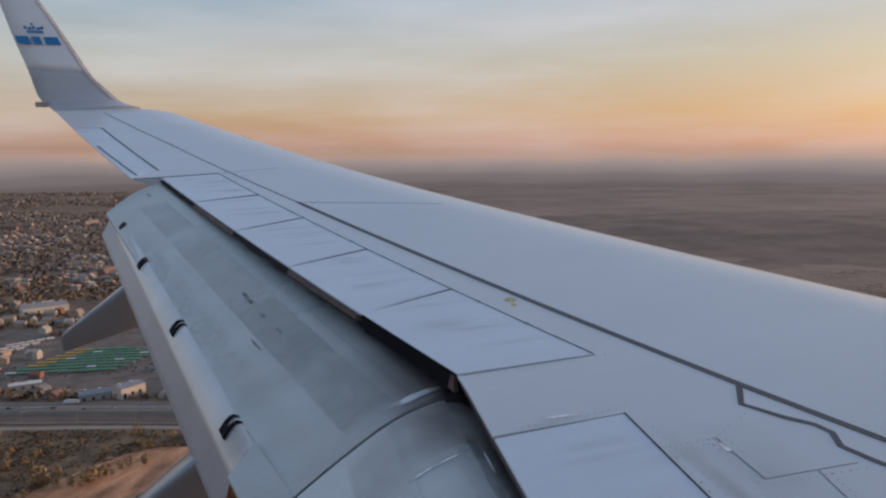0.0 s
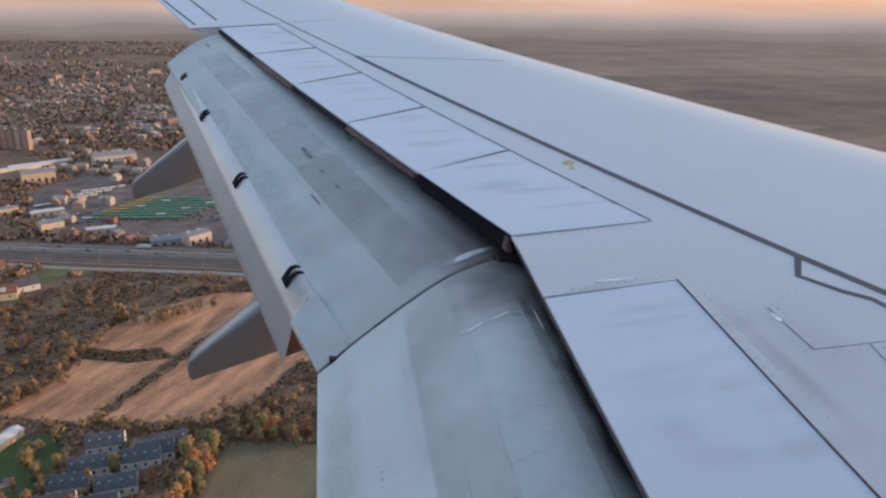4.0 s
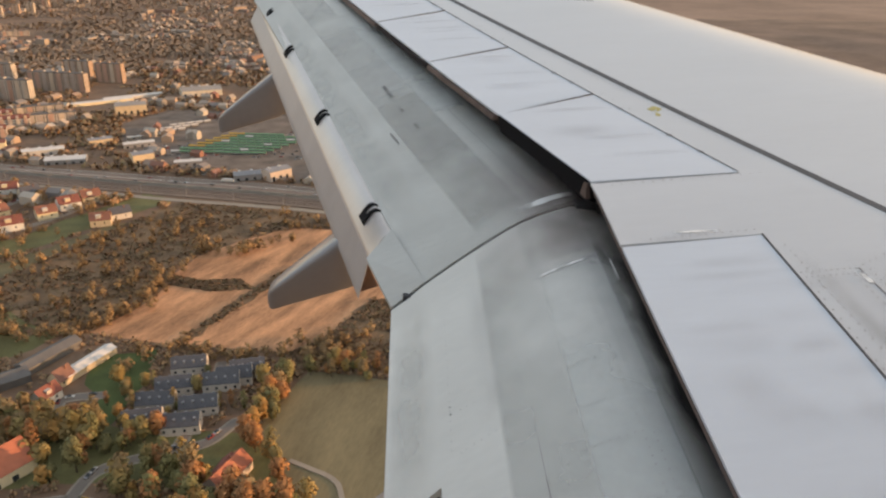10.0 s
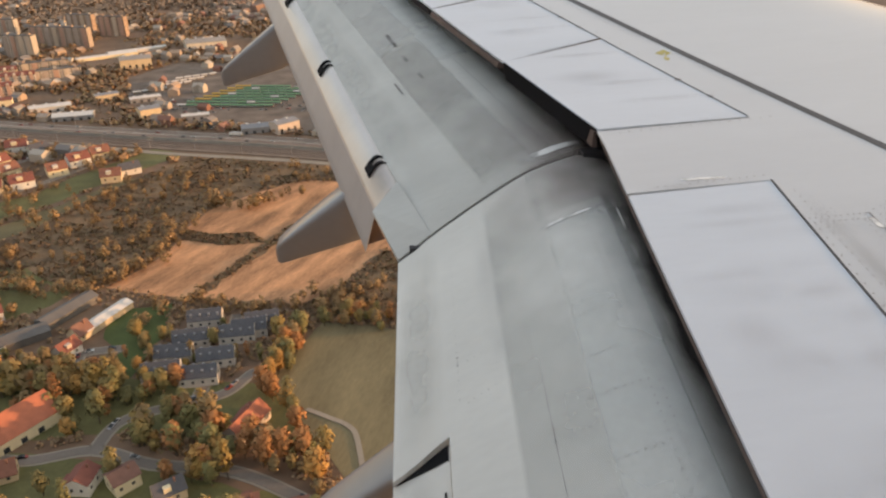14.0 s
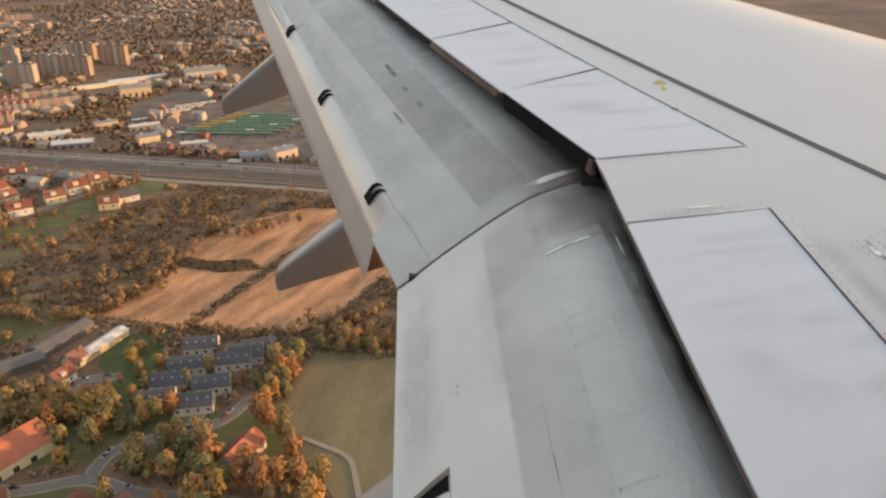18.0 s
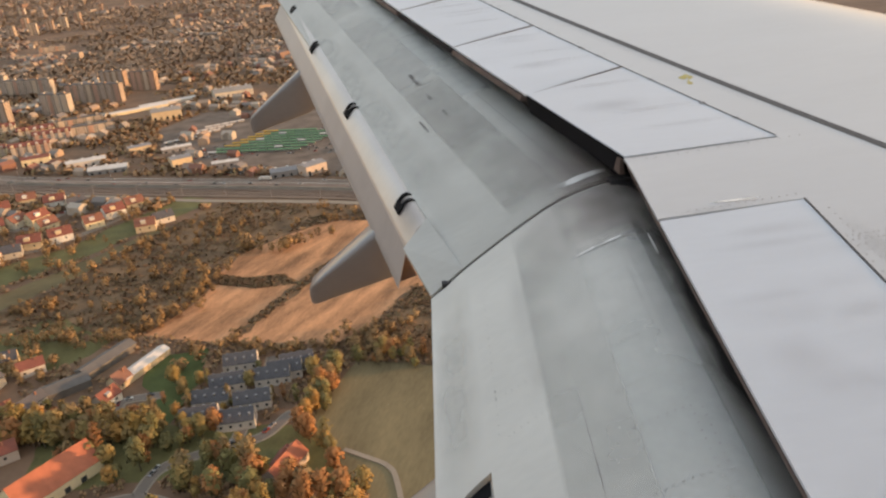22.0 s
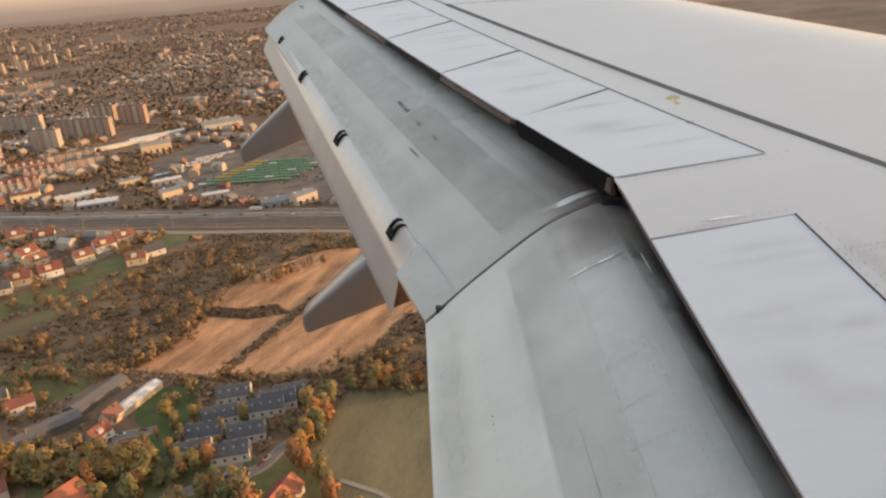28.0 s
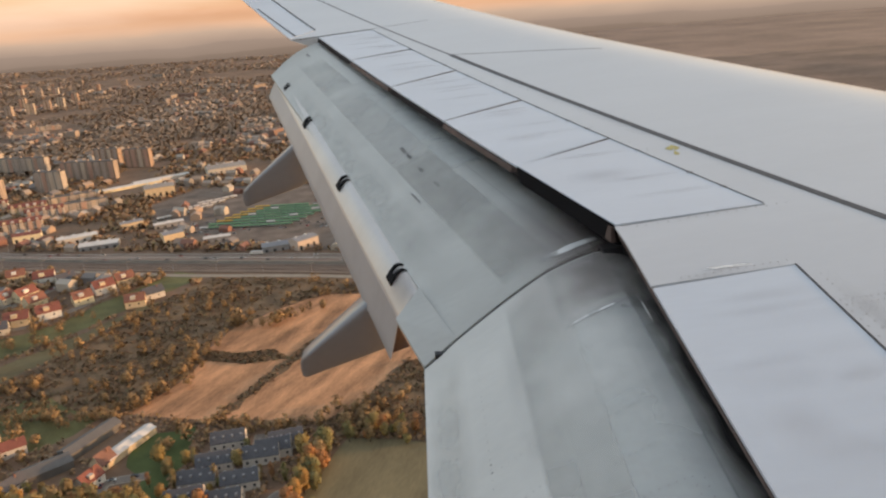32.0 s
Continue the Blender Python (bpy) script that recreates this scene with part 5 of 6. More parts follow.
def estate(w, d, floors, label):
    """A row of flats under one steep red roof."""
    e = tagged(new("terraced_flats"), label, "apartment building", "red-roofed flats")
    h = floors * 2.9
    bm = bmesh.new()
    loft(bm, [[(x, -d / 2, -0.5), (x, d / 2, -0.5), (x, d / 2, h), (x, 0, h + 3.6), (x, -d / 2, h)] for x in (-w / 2, w / 2)])
    part("wall", bm, M_RENDER, e)
    bm = bmesh.new()
    gable_roof(bm, w, d, h, 3.6, 0.5, 0.3)
    roof = part("roof", bm, ROOFS[0], e)
    for k in range(int(w / 9)):
        x = -w / 2 + 4.5 + k * 9
        bm = bmesh.new()
        box(bm, x - 1.6, x + 1.6, -d / 2 - 0.1, -d / 2 + 3.0, h - 0.4, h + 2.4)
        part("dormer", bm, M_RENDER, roof)
        bm = bmesh.new()
        box(bm, x - 2.0, x + 2.0, -d / 2 - 1.2, -d / 2, 0.0, h - 0.8)
        part("balcony", bm, M_BAND, e)
        for f in range(floors):
            for xx in (x - 3.2, x + 3.2):
                bm = bmesh.new()
                box(bm, xx - 0.7, xx + 0.7, -d / 2 - 0.05, -d / 2 + 0.05, 1.0 + f * 2.9, 2.5 + f * 2.9)
                part("window", bm, M_GLASSDARK, e)
    return e


FLATS = estate(45, 12, 4, "white four-storey flats under a red tiled roof")
for x, y, r in ((-433, 908, 20), (-481, 899, 20), (-429, 967, 20), (-526, 1028, 20), (-463, 999, 20)):
    PLACED.append((x, y, 20))
    put(FLATS, x, y, r)
B_LONG = block(96, 12, 10, 8, "long ten-storey panel block with balcony stacks")
B_SLAB = block(46, 12, 11, 4, "eleven-storey slab apartment building, sunlit end wall")
B_TOWER = block(22, 20, 12, 2, "square apartment tower lit orange by the sun")
B_LOW = block(60, 11, 4, 5, "low four-storey apartment block")
for b, x, y, r in (
        (B_LONG, -603, 1319, -14), (B_SLAB, -485, 1136, -14), (B_LONG, -457, 1219, -14), (B_SLAB, -460, 1326, -14), (B_SLAB, -561, 1105, -14), (B_SLAB, -648, 1240, -14), (B_LONG, -717, 1406, -14), (B_SLAB, -400, 1297, -14), (B_TOWER, -1022, 2500, 10), (B_TOWER, -1046, 2434, 10), (B_TOWER, -1177, 2689, 8), (B_TOWER, -1007, 2574, 5), (B_TOWER, -1089, 2380, 5), (B_TOWER, -1283, 2704, 5), (B_TOWER, -1031, 2767, 5), (B_TOWER, -1267, 3052, 8), (B_TOWER, -1233, 3127, 8), (B_TOWER, -1409, 3220, 8), (B_TOWER, -1097, 3202, 8), (B_TOWER, -1494, 3217, 8), (B_TOWER, -1032, 3354, 8), (B_TOWER, -1043, 2109, 8), (B_LOW, -815, 1966, 20), (B_LOW, -809, 1820, 20), (B_LOW, -421, 1042, 25), (B_LOW, -389, 992, 25), (B_LOW, -241, 1611, 10), (B_LOW, -956, 2829, 20), (B_LOW, -947, 2633, 20)):
    PLACED.append((x, y, 24))
    put(b, x, y, r)


# ---- trees ----
AUTUMN = [(0.455, 0.258, 0.084), (0.366, 0.258, 0.093), (0.428, 0.279, 0.089), (0.227, 0.204, 0.082), (0.428, 0.204, 0.082), (0.304, 0.234, 0.093), (0.373, 0.18, 0.076), (0.207, 0.185, 0.079), (0.29, 0.204, 0.1), (0.338, 0.239, 0.1)]
M_LEAF = material("autumn_leaves", None, 0.9, 0.0, 0.35, 0.5, 4.0, palette=AUTUMN)
M_WOODS = material("autumn_woods", None, 0.9, 0.0, 0.35, 0.1, 1.0, palette=[(0.365, 0.22, 0.115), (0.3, 0.195, 0.106), (0.328, 0.188, 0.109), (0.255, 0.188, 0.096), (0.401, 0.227, 0.109), (0.274, 0.171, 0.109), (0.236, 0.163, 0.101), (0.31, 0.211, 0.124)], island=True)
M_THICKET = material("thicket_brown", None, 0.95, 0.0, 0.4, 0.06, 0.5, palette=[(0.19, 0.119, 0.068), (0.213, 0.127, 0.07), (0.168, 0.119, 0.064), (0.202, 0.113, 0.066), (0.162, 0.127, 0.062), (0.241, 0.135, 0.066), (0.157, 0.106, 0.066)], island=True)
M_GROVE = material("autumn_grove", (0.315, 0.205, 0.10), 0.9, 0.0, 0.6, 0.06, 0.5)
M_BARK = material("bark", (0.10, 0.075, 0.055), 0.95, 0.0, 0.2, 2.0, 12.0)
G = (1 + 5 ** 0.5) / 2
ICO_V = np.array([(-1, G, 0), (1, G, 0), (-1, -G, 0), (1, -G, 0), (0, -1, G), (0, 1, G), (0, -1, -G), (0, 1, -G), (G, 0, -1), (G, 0, 1), (-G, 0, -1), (-G, 0, 1)]) / 1.9
ICO_F = np.array([(0, 11, 5), (0, 5, 1), (0, 1, 7), (0, 7, 10), (0, 10, 11), (1, 5, 9), (5, 11, 4), (11, 10, 2), (10, 7, 6), (7, 1, 8), (3, 9, 4), (3, 4, 2), (3, 2, 6), (3, 6, 8), (3, 8, 9), (4, 9, 5), (2, 4, 11), (6, 2, 10), (8, 6, 7), (9, 8, 1)])
nr = np.random.RandomState(3)


def clumps_mesh(name, centres, radii, flat=0.8, jitter=0.28, crowns=None):
    """Many small uneven clumps in one mesh."""
    n = len(centres)
    v = ICO_V[None] * (1 + nr.uniform(-jitter, jitter, (n, 12, 1)))
    v = v * np.asarray(radii)[:, None, None] * np.array((1, 1, flat)) + np.asarray(centres)[:, None, :]
    f = (ICO_F[None] + 12 * np.arange(n)[:, None, None]).reshape(-1, 3)
    me = bpy.data.meshes.new(name)
    me.from_pydata(v.reshape(-1, 3).tolist(), [], f.tolist())
    me.polygons.foreach_set("use_smooth", [True] * len(me.polygons))
    if crowns is not None:
        # leaf masses shade softly, turned away from the middle of their crown
        out = v - np.asarray(crowns)[:, None, :]
        own = v - np.asarray(centres)[:, None, :]
        out /= np.linalg.norm(out, axis=2, keepdims=True) + 1e-6
        own /= np.linalg.norm(own, axis=2, keepdims=True) + 1e-6
        nm = out + 0.55 * own
        nm /= np.linalg.norm(nm, axis=2, keepdims=True) + 1e-6
        me.normals_split_custom_set_from_vertices(nm.reshape(-1, 3).tolist())
    return me


def leaves_mesh(name, centres, radii, per, size, flat=0.8, crowns=None):
    """Loose sprays of leaves round many centres; size is a spray's share of its radius."""
    c = np.repeat(np.asarray(centres, float), per, 0)
    r = np.repeat(np.asarray(radii, float), per)[:, None]
    o = np.repeat(np.asarray(crowns if crowns is not None else centres, float), per, 0)
    d = nr.normal(size=(len(c), 3))
    d *= (nr.uniform(0.15, 1.0, (len(c), 1)) ** 0.5) / (np.linalg.norm(d, axis=1, keepdims=True) + 1e-6)
    p = c + d * r * np.array((1, 1, flat))
    out = p - o
    out /= np.linalg.norm(out, axis=1, keepdims=True) + 1e-6
    face = out + nr.normal(size=d.shape) * 0.55
    face /= np.linalg.norm(face, axis=1, keepdims=True) + 1e-6
    u = np.cross(face, nr.normal(size=d.shape))
    u /= np.linalg.norm(u, axis=1, keepdims=True) + 1e-6
    w = np.cross(face, u)
    q = r * size * nr.uniform(0.6, 1.3, (len(c), 1))
    k = nr.uniform(0.5, 1.0, (len(c), 1))
    v = np.stack([p + u * q, p + w * q * k, p - u * q, p - w * q * k], 1)
    me = bpy.data.meshes.new(name)
    me.from_pydata(v.reshape(-1, 3).tolist(), [], np.arange(len(c) * 4).reshape(-1, 4).tolist())
    me.polygons.foreach_set("use_smooth", [True] * len(me.polygons))
    nm = out + 0.5 * face
    nm /= np.linalg.norm(nm, axis=1, keepdims=True) + 1e-6
    me.normals_split_custom_set_from_vertices(np.repeat(nm, 4, 0).tolist())
    return me


def tree(height, spread, n, seed, label):
    r = random.Random(seed)
    t = tagged(new("tree"), label, "tree", "garden trees")
    bm = bmesh.new()
    loft(bm, [[(q * math.cos(a), q * math.sin(a), z) for a in steps(0, 5.236, 5)] for q, z in ((0.28, -0.3), (0.2, height * 0.3), (0.1, height * 0.65), (0.03, height * 0.9))])
    for k in range(5):
        a, z = k * 1.3 + r.random(), height * r.uniform(0.28, 0.5)
        e = (math.cos(a) * spread * 0.6, math.sin(a) * spread * 0.6, z + height * 0.22)
        loft(bm, [[(q[0] + 0.08 * w * math.cos(b), q[1] + 0.08 * w * math.sin(b), q[2]) for b in steps(0, 4.19, 2)] for q, w in (((0, 0, z), 1.2), (e, 0.4))])
    part("trunk", bm, M_BARK, t)
    cs, rs = [], []
    while len(cs) < n:
        x, y, z = r.gauss(0, 0.42), r.gauss(0, 0.42), r.uniform(-1, 1)
        if x * x + y * y + z * z < 1.1 and x * x + y * y + z * z > 0.15:
            cs.append((x * spread, y * spread, height * (0.6 + 0.38 * z)))
            rs.append(spread * r.uniform(0.11, 0.22))
    ob = new("crown", leaves_mesh("crown", cs, rs, 9, 0.62, crowns=[(0, 0, height * 0.45)] * len(cs)))
    ob.data.materials.append(M_LEAF)
    ob.parent = t
    return t


TREES = [tree(10, 3.3, 150, 1, "round autumn garden tree with thinning foliage"), tree(13, 4.0, 190, 2, "tall broad autumn tree, orange and olive"), tree(7, 3.0, 120, 3, "small bushy autumn tree"), tree(15, 2.8, 170, 4, "slender tall poplar-like autumn tree"), tree(11, 4.4, 190, 5, "wide spreading autumn tree")]
TREE_LINES = (((-209, 314), (-126, 305), 40, 0), ((-206, 309), (-125, 300), 30, 0), ((-53, 296), (-39, 345), 16, 0), ((-26, 354), (16, 347), 12, 1), ((-111, 384), (-40, 368), 18, 1), ((-56, 359), (-46, 310), 10, 0), ((-172, 405), (-144, 435), 18, 1), ((-254, 412), (-172, 404), 24, 1), ((-122, 308), (-126, 379), 8, 1), ((-233, 367), (-204, 385), 12, 1), ((-193, 327), (-159, 324), 10, 1), ((-122, 291), (-100, 300), 12, 0), ((-96, 279), (-65, 263), 16, 0), ((-53, 295), (-36, 265), 8, 0), ((-40, 241), (-25, 246), 5, 0), ((-119, 529), (-112, 529), 4, 0), ((-90, 523), (-82, 525), 4, 0), ((-99, 522), (-49, 544), 10, 1), ((-141, 444), (-135, 487), 8, 1), ((-41, 374), (20, 399), 12, 1), ((-315, 541), (-246, 524), 12, 1), ((-225, 524), (-200, 569), 8, 1))
spots = []
for p, q, n, k in TREE_LINES:
    for i in range(n):
        x, y = lerp(p, q, (i + rnd.uniform(-0.35, 0.35)) / max(1, n - 1))
        spots.append((y + rnd.gauss(0, 1.6 + 2 * k), x + rnd.gauss(0, 1.6 + 2 * k), rnd.uniform(0.55, 0.95) if k else rnd.uniform(0.85, 1.3)))
belts = (([(-163, 297), (-126, 296), (-95, 275), (-55, 257), (-25, 242), (-20, 214), (-186, 264)], 110, 0.8, 1.3), ([(-252, 393), (-217, 400), (-184, 332), (-159, 326), (-212, 310)], 36, 0.7, 1.1), ([(-190, 263), (-16, 212), (-16, 187), (-164, 209)], 50, 0.8, 1.2), ([(-412, 729), (-196, 689), (-242, 560), (-318, 532)], 90, 0.5, 0.95), ([(-186, 603), (-32, 612), (-12, 572), (-90, 557), (-129, 459), (-162, 405), (-266, 422), (-280, 452)], 120, 0.4, 0.85), ([(-144, 375), (-60, 373), (-54, 297), (-123, 304)], 40, 0.5, 0.8), ([(-41, 374), (20, 399), (23, 346), (-27, 355)], 40, 0.5, 0.9))
for poly, n, lo, hi in belts:
    xs, ys = [p[0] for p in poly], [p[1] for p in poly]
    got = tries = 0
    while got < n and tries < 6000:
        tries += 1
        x, y = rnd.uniform(min(xs), max(xs)), rnd.uniform(min(ys), max(ys))
        if inside((x, y), poly) and rnd.random() < 0.55 + 1.2 * noise.noise((x / 26, y / 26, 5.0)):
            spots.append((y, x, rnd.uniform(lo, hi)))
            got += 1
spots = [p for p in spots if not near_road(p[1], p[0], 1.5) and free(p[1], p[0], -1.0) and not (-205 < p[1] < -138 and 236 < p[0] < 284)]
spots.sort()
for y, x, s in spots[:300]:
    t = put(rnd.choice(TREES), x, y, rnd.uniform(0, 360))
    t.scale = (s, s, s * rnd.uniform(0.95, 1.35))
far_c, far_r, far_o = [], [], []
for y, x, s in spots[300:]:
    h, w = 11 * s * rnd.uniform(0.8, 1.2), 4.2 * s * rnd.uniform(0.8, 1.2)
    for k in range(44):
        a, q, u = rnd.uniform(0, 6.28), rnd.random() ** 0.6, rnd.uniform(-1, 1)
        q *= math.sqrt(max(0.05, 1 - u * u))
        far_c.append((x + w * q * math.cos(a), y + w * q * math.sin(a), GROUND + h * (0.58 + 0.4 * u)))
        far_r.append(w * rnd.uniform(0.15, 0.28))
        far_o.append((x, y, GROUND + h * 0.5))


def scatter(n, x0, x1, y0, y1, thresh, wave, rr, fields=True):
    cs, rs = [], []
    while len(cs) < n:
        y = y0 * (y1 / y0) ** rnd.random()
        x = rnd.uniform(x0, x1) * (y / y1)
        v = noise.noise((x / wave, y / wave, 0.3)) + 0.4 * noise.noise((x / wave * 3, y / wave * 3, 2.3))
        if v < thresh + rnd.gauss(0, 0.1):
            continue
        if y < 1300 and (near_road(x, y, 5) or not free(x, y, 1.5) or (fields and any(inside((x, y), f) for f in FIELDS))):
            continue
        r = rnd.uniform(*rr) * (1 + 0.4 * y / 4000)
        cs.append((x, y, GROUND + r * 0.7 + rise(x, y)))
        rs.append(r)
    return cs, rs


def stuff(name, me, mat, label, cat):
    me.materials.append(mat)
    return tagged(new(name, me), label, cat, kind="stuff")


me = leaves_mesh("garden_trees", far_c, far_r, 6, 0.7, crowns=far_o)
stuff("garden_trees", me, M_GROVE, "autumn trees among the gardens", "trees")
cs, rs = scatter(5200, -420, 260, 215, 700, -0.15, 60, (0.7, 2.0))
stuff("shrubs", leaves_mesh("shrubs", cs, rs, 9, 0.55, 0.65, crowns=[(x, y, z - 1.4 * r) for (x, y, z), r in zip(cs, rs)]), M_WOODS, "brown and olive autumn shrubs and hedges", "shrubs")


def thicket(polys, n, rr):
    """Low bushes that fill waste ground."""
    cs, rs = [], []
    for poly in polys:
        xs, ys = [p[0] for p in poly], [p[1] for p in poly]
        for k in range(n):
            x, y = rnd.uniform(min(xs), max(xs)), rnd.uniform(min(ys), max(ys))
            v = noise.noise((x / 30, y / 30, 3.3)) + 0.5 * noise.noise((x / 9, y / 9, 1.3))
            if v > -0.25 + rnd.gauss(0, 0.15) and inside((x, y), poly) and not near_road(x, y, 1.0):
                r = rnd.uniform(*rr)
                cs.append((x, y, GROUND + r * 0.2))
                rs.append(r)
    return cs, rs


cs, rs = thicket([f for f in FIELDS if f in WASTE], 11000, (0.9, 2.4))
stuff("thicket", leaves_mesh("thicket", cs, rs, 9, 0.5, 0.4, crowns=[(x, y, z - 2.0 * r) for (x, y, z), r in zip(cs, rs)]), M_THICKET, "brown bare bushes on waste ground", "shrubs")
cs, rs = scatter(13000, -1300, 600, 640, 1500, -0.2, 110, (2.2, 4.8))
stuff("woods", leaves_mesh("woods", cs, rs, 9, 0.55, 0.7, crowns=[(x, y, z - 1.6 * r) for (x, y, z), r in zip(cs, rs)]), M_WOODS, "autumn woods and street trees between blocks", "woods")
cs, rs = scatter(30000, -4000, 1000, 1300, 4850, -0.22, 330, (3.2, 6.0))
# leaf colours paled, with distance haze mixed in
M_FARW = material("far_forest_hazed", None, 0.95, 0.0, 0.2, 0.01, 0.1, palette=[(0.301, 0.22, 0.159), (0.33, 0.239, 0.17), (0.28, 0.208, 0.152), (0.32, 0.242, 0.173)], island=True)
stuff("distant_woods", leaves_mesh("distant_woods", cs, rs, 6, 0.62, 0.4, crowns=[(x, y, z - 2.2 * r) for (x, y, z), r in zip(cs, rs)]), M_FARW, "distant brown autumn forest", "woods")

# ---- the town ----
M_TOWN = material("town_walls", None, 0.85, 0.0, 0.08, 0.05, 0.5, palette=[(0.36, 0.30, 0.25), (0.41, 0.37, 0.32), (0.31, 0.23, 0.18), (0.28, 0.25, 0.22), (0.38, 0.28, 0.21), (0.24, 0.12, 0.09), (0.22, 0.20, 0.19)], island=True)


# narrow range of tones: haze is put into the far wall colours
M_TOWN_FAR = material("far_town_walls_hazed", None, 0.85, 0.0, 0.08, 0.05, 0.5, palette=[(0.33, 0.27, 0.22), (0.40, 0.34, 0.29), (0.29, 0.225, 0.18), (0.28, 0.24, 0.21), (0.34, 0.26, 0.20), (0.23, 0.15, 0.12)], island=True)


def town_mesh(name, n, x0, x1, y0, y1, thresh, wave, big):
    vs, fs = [], []
    while len(vs) < n * 10:
        y = y0 * (y1 / y0) ** rnd.random()
        x = rnd.uniform(x0, x1) * (y / y1)
        if noise.noise((x / wave + 7, y / wave, 0.9)) < thresh:
            continue
        if y < 1300 and (near_road(x, y, 9) or not free(x, y, 10) or (inside((x, y), MARKET) and rnd.random() < 0.75)):
            continue
        tall = rnd.random() < big
        w, d = (rnd.uniform(10, 16), rnd.uniform(8, 12)) if not tall else (rnd.uniform(22, 60), rnd.uniform(12, 16))
        h, g = (rnd.uniform(4, 8), rnd.uniform(2, 4)) if not tall else (rnd.choice((8, 9, 10, 12, 16)), 0.4)
        a = radians(rnd.choice((-16, 74)) + rnd.gauss(0, 10))
        ca, sa = math.cos(a), math.sin(a)
        b = len(vs)
        for px, py, pz in ((-w, -d, -1), (w, -d, -1), (w, d, -1), (-w, d, -1), (-w, -d, h * 2), (w, -d, h * 2), (w, d, h * 2), (-w, d, h * 2), (-w, 0, h * 2 + g * 2), (w, 0, h * 2 + g * 2)):
            vs.append((x + (px * ca - py * sa) / 2, y + (px * sa + py * ca) / 2, GROUND + pz / 2 + rise(x, y)))
        fs += [(b, b + 1, b + 5, b + 4), (b + 1, b + 2, b + 6, b + 9, b + 5), (b + 2, b + 3, b + 7, b + 6), (b + 3, b, b + 4, b + 8, b + 7), (b + 4, b + 5, b + 9, b + 8), (b + 6, b + 7, b + 8, b + 9)]
    me = bpy.data.meshes.new(name)
    me.from_pydata(vs, [], fs)
    return me


stuff("town", town_mesh("town", 640, -1300, 260, 660, 1500, -0.05, 120, 0.0), M_TOWN, "houses and sheds of a hazy town", "town")
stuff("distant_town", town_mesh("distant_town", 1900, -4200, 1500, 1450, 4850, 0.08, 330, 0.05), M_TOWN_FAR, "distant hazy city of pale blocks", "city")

# ---- wooded ridge ----


def ridge(x, y):
    """Height of the ridge over the land."""
    u = (x - 900) / 3600
    v = (y - (2150 - 800 * u)) / 1700 + 0.62
    if not (0 < u <= 1 and 0 < v < 1):
        return 0.0
    z = 50 * min(1.0, u * 1.9) ** 0.9 * math.sin(math.pi * v) ** 1.4
    return max(0.0, z + 9 * noise.noise((x / 160, y / 160, 4.0)) * math.sin(math.pi * v))


bm = bmesh.new()
rows = []
for i in range(61):
    row = []
    for j in range(13):
        u, v = i / 60, j / 12
        x, y = 900 + 3600 * u, 2150 - 800 * u + 1700 * (v - 0.62)
        row.append(bm.verts.new((x, y, GROUND - 1 + rise(x, y) + ridge(x, y))))
    rows.append(row)
for a, b in zip(rows, rows[1:]):
    for j in range(12):
        bm.faces.new((a[j], b[j], b[j + 1], a[j + 1]))
tagged(part("hill", bm, material("ridge_forest", (0.165, 0.117, 0.092), 0.95, 0.0, 0.3, 0.008, 0.06, span=(0.5, 0.92)), smooth=True), "long low ridge under brown forest", "hill", kind="structure")

cs, rs = [], []
while len(cs) < 9000:
    y = 900 * (4850 / 900) ** rnd.random()
    x = rnd.uniform(0.19, 2.2) * y
    if x < 4850 and math.hypot(x, y) < 2900 + 500 * noise.noise((x / 500, y / 500, 3.1)) and max(ridge(x, y), ridge(x, y + 70), ridge(x, y - 70)) < 1 and noise.noise((x / 240, y / 240, 6.1)) > -0.3 + rnd.gauss(0, 0.12):
        r = rnd.uniform(5, 10) * (0.7 + y / 4000)
        cs.append((x, y, GROUND + rise(x, y) + ridge(x, y) - r * 0.05))
        rs.append(r)
# palette lightened for the haze over the far slopes
stuff("slope_woods", clumps_mesh("slope_woods", cs, rs, 0.14, crowns=[(x, y, z - 3.0 * r) for (x, y, z), r in zip(cs, rs)]), material("slope_forest_hazed", None, 0.95, 0.0, 0.2, 0.01, 0.1, palette=[(0.23, 0.162, 0.126), (0.245, 0.168, 0.13), (0.215, 0.154, 0.12), (0.255, 0.178, 0.138)], island=True), "hazy brown forest on the far slopes", "woods")

# ---- market stalls, masts and lamps ----
def stall(label, roof):
    e = tagged(new("market_stall"), label, "market stall", "market stalls")
    bm = bmesh.new()
    gable_roof(bm, 9.0, 4.2, 2.6, 0.8, 0.3, 0.12)
    part("roof", bm, roof, e)
    bm = bmesh.new()
    box(bm, -4.3, 4.3, -0.4, 2.0, -0.1, 2.6)
    part("booth", bm, M_SHEET, e)
    bm = bmesh.new()
    box(bm, -4.3, 4.3, -1.9, -1.3, 0.75, 0.9)
    part("counter", bm, M_RENDER, e)
    for x in (-4.3, 4.3):
        bm = bmesh.new()
        box(bm, x - 0.06, x + 0.06, -2.0, -1.88, -0.1, 2.6)
        part("post", bm, M_SHEET, e)
    return e


STALLS = [stall("green-roofed market stall in a crowded row", M_SHEETG), stall("green-roofed market stall in a crowded row", M_SHEETG), stall("pale-roofed market stall in a crowded row", M_SHEETW), stall("yellow-roofed market stall in a crowded row", M_SHEETY)]
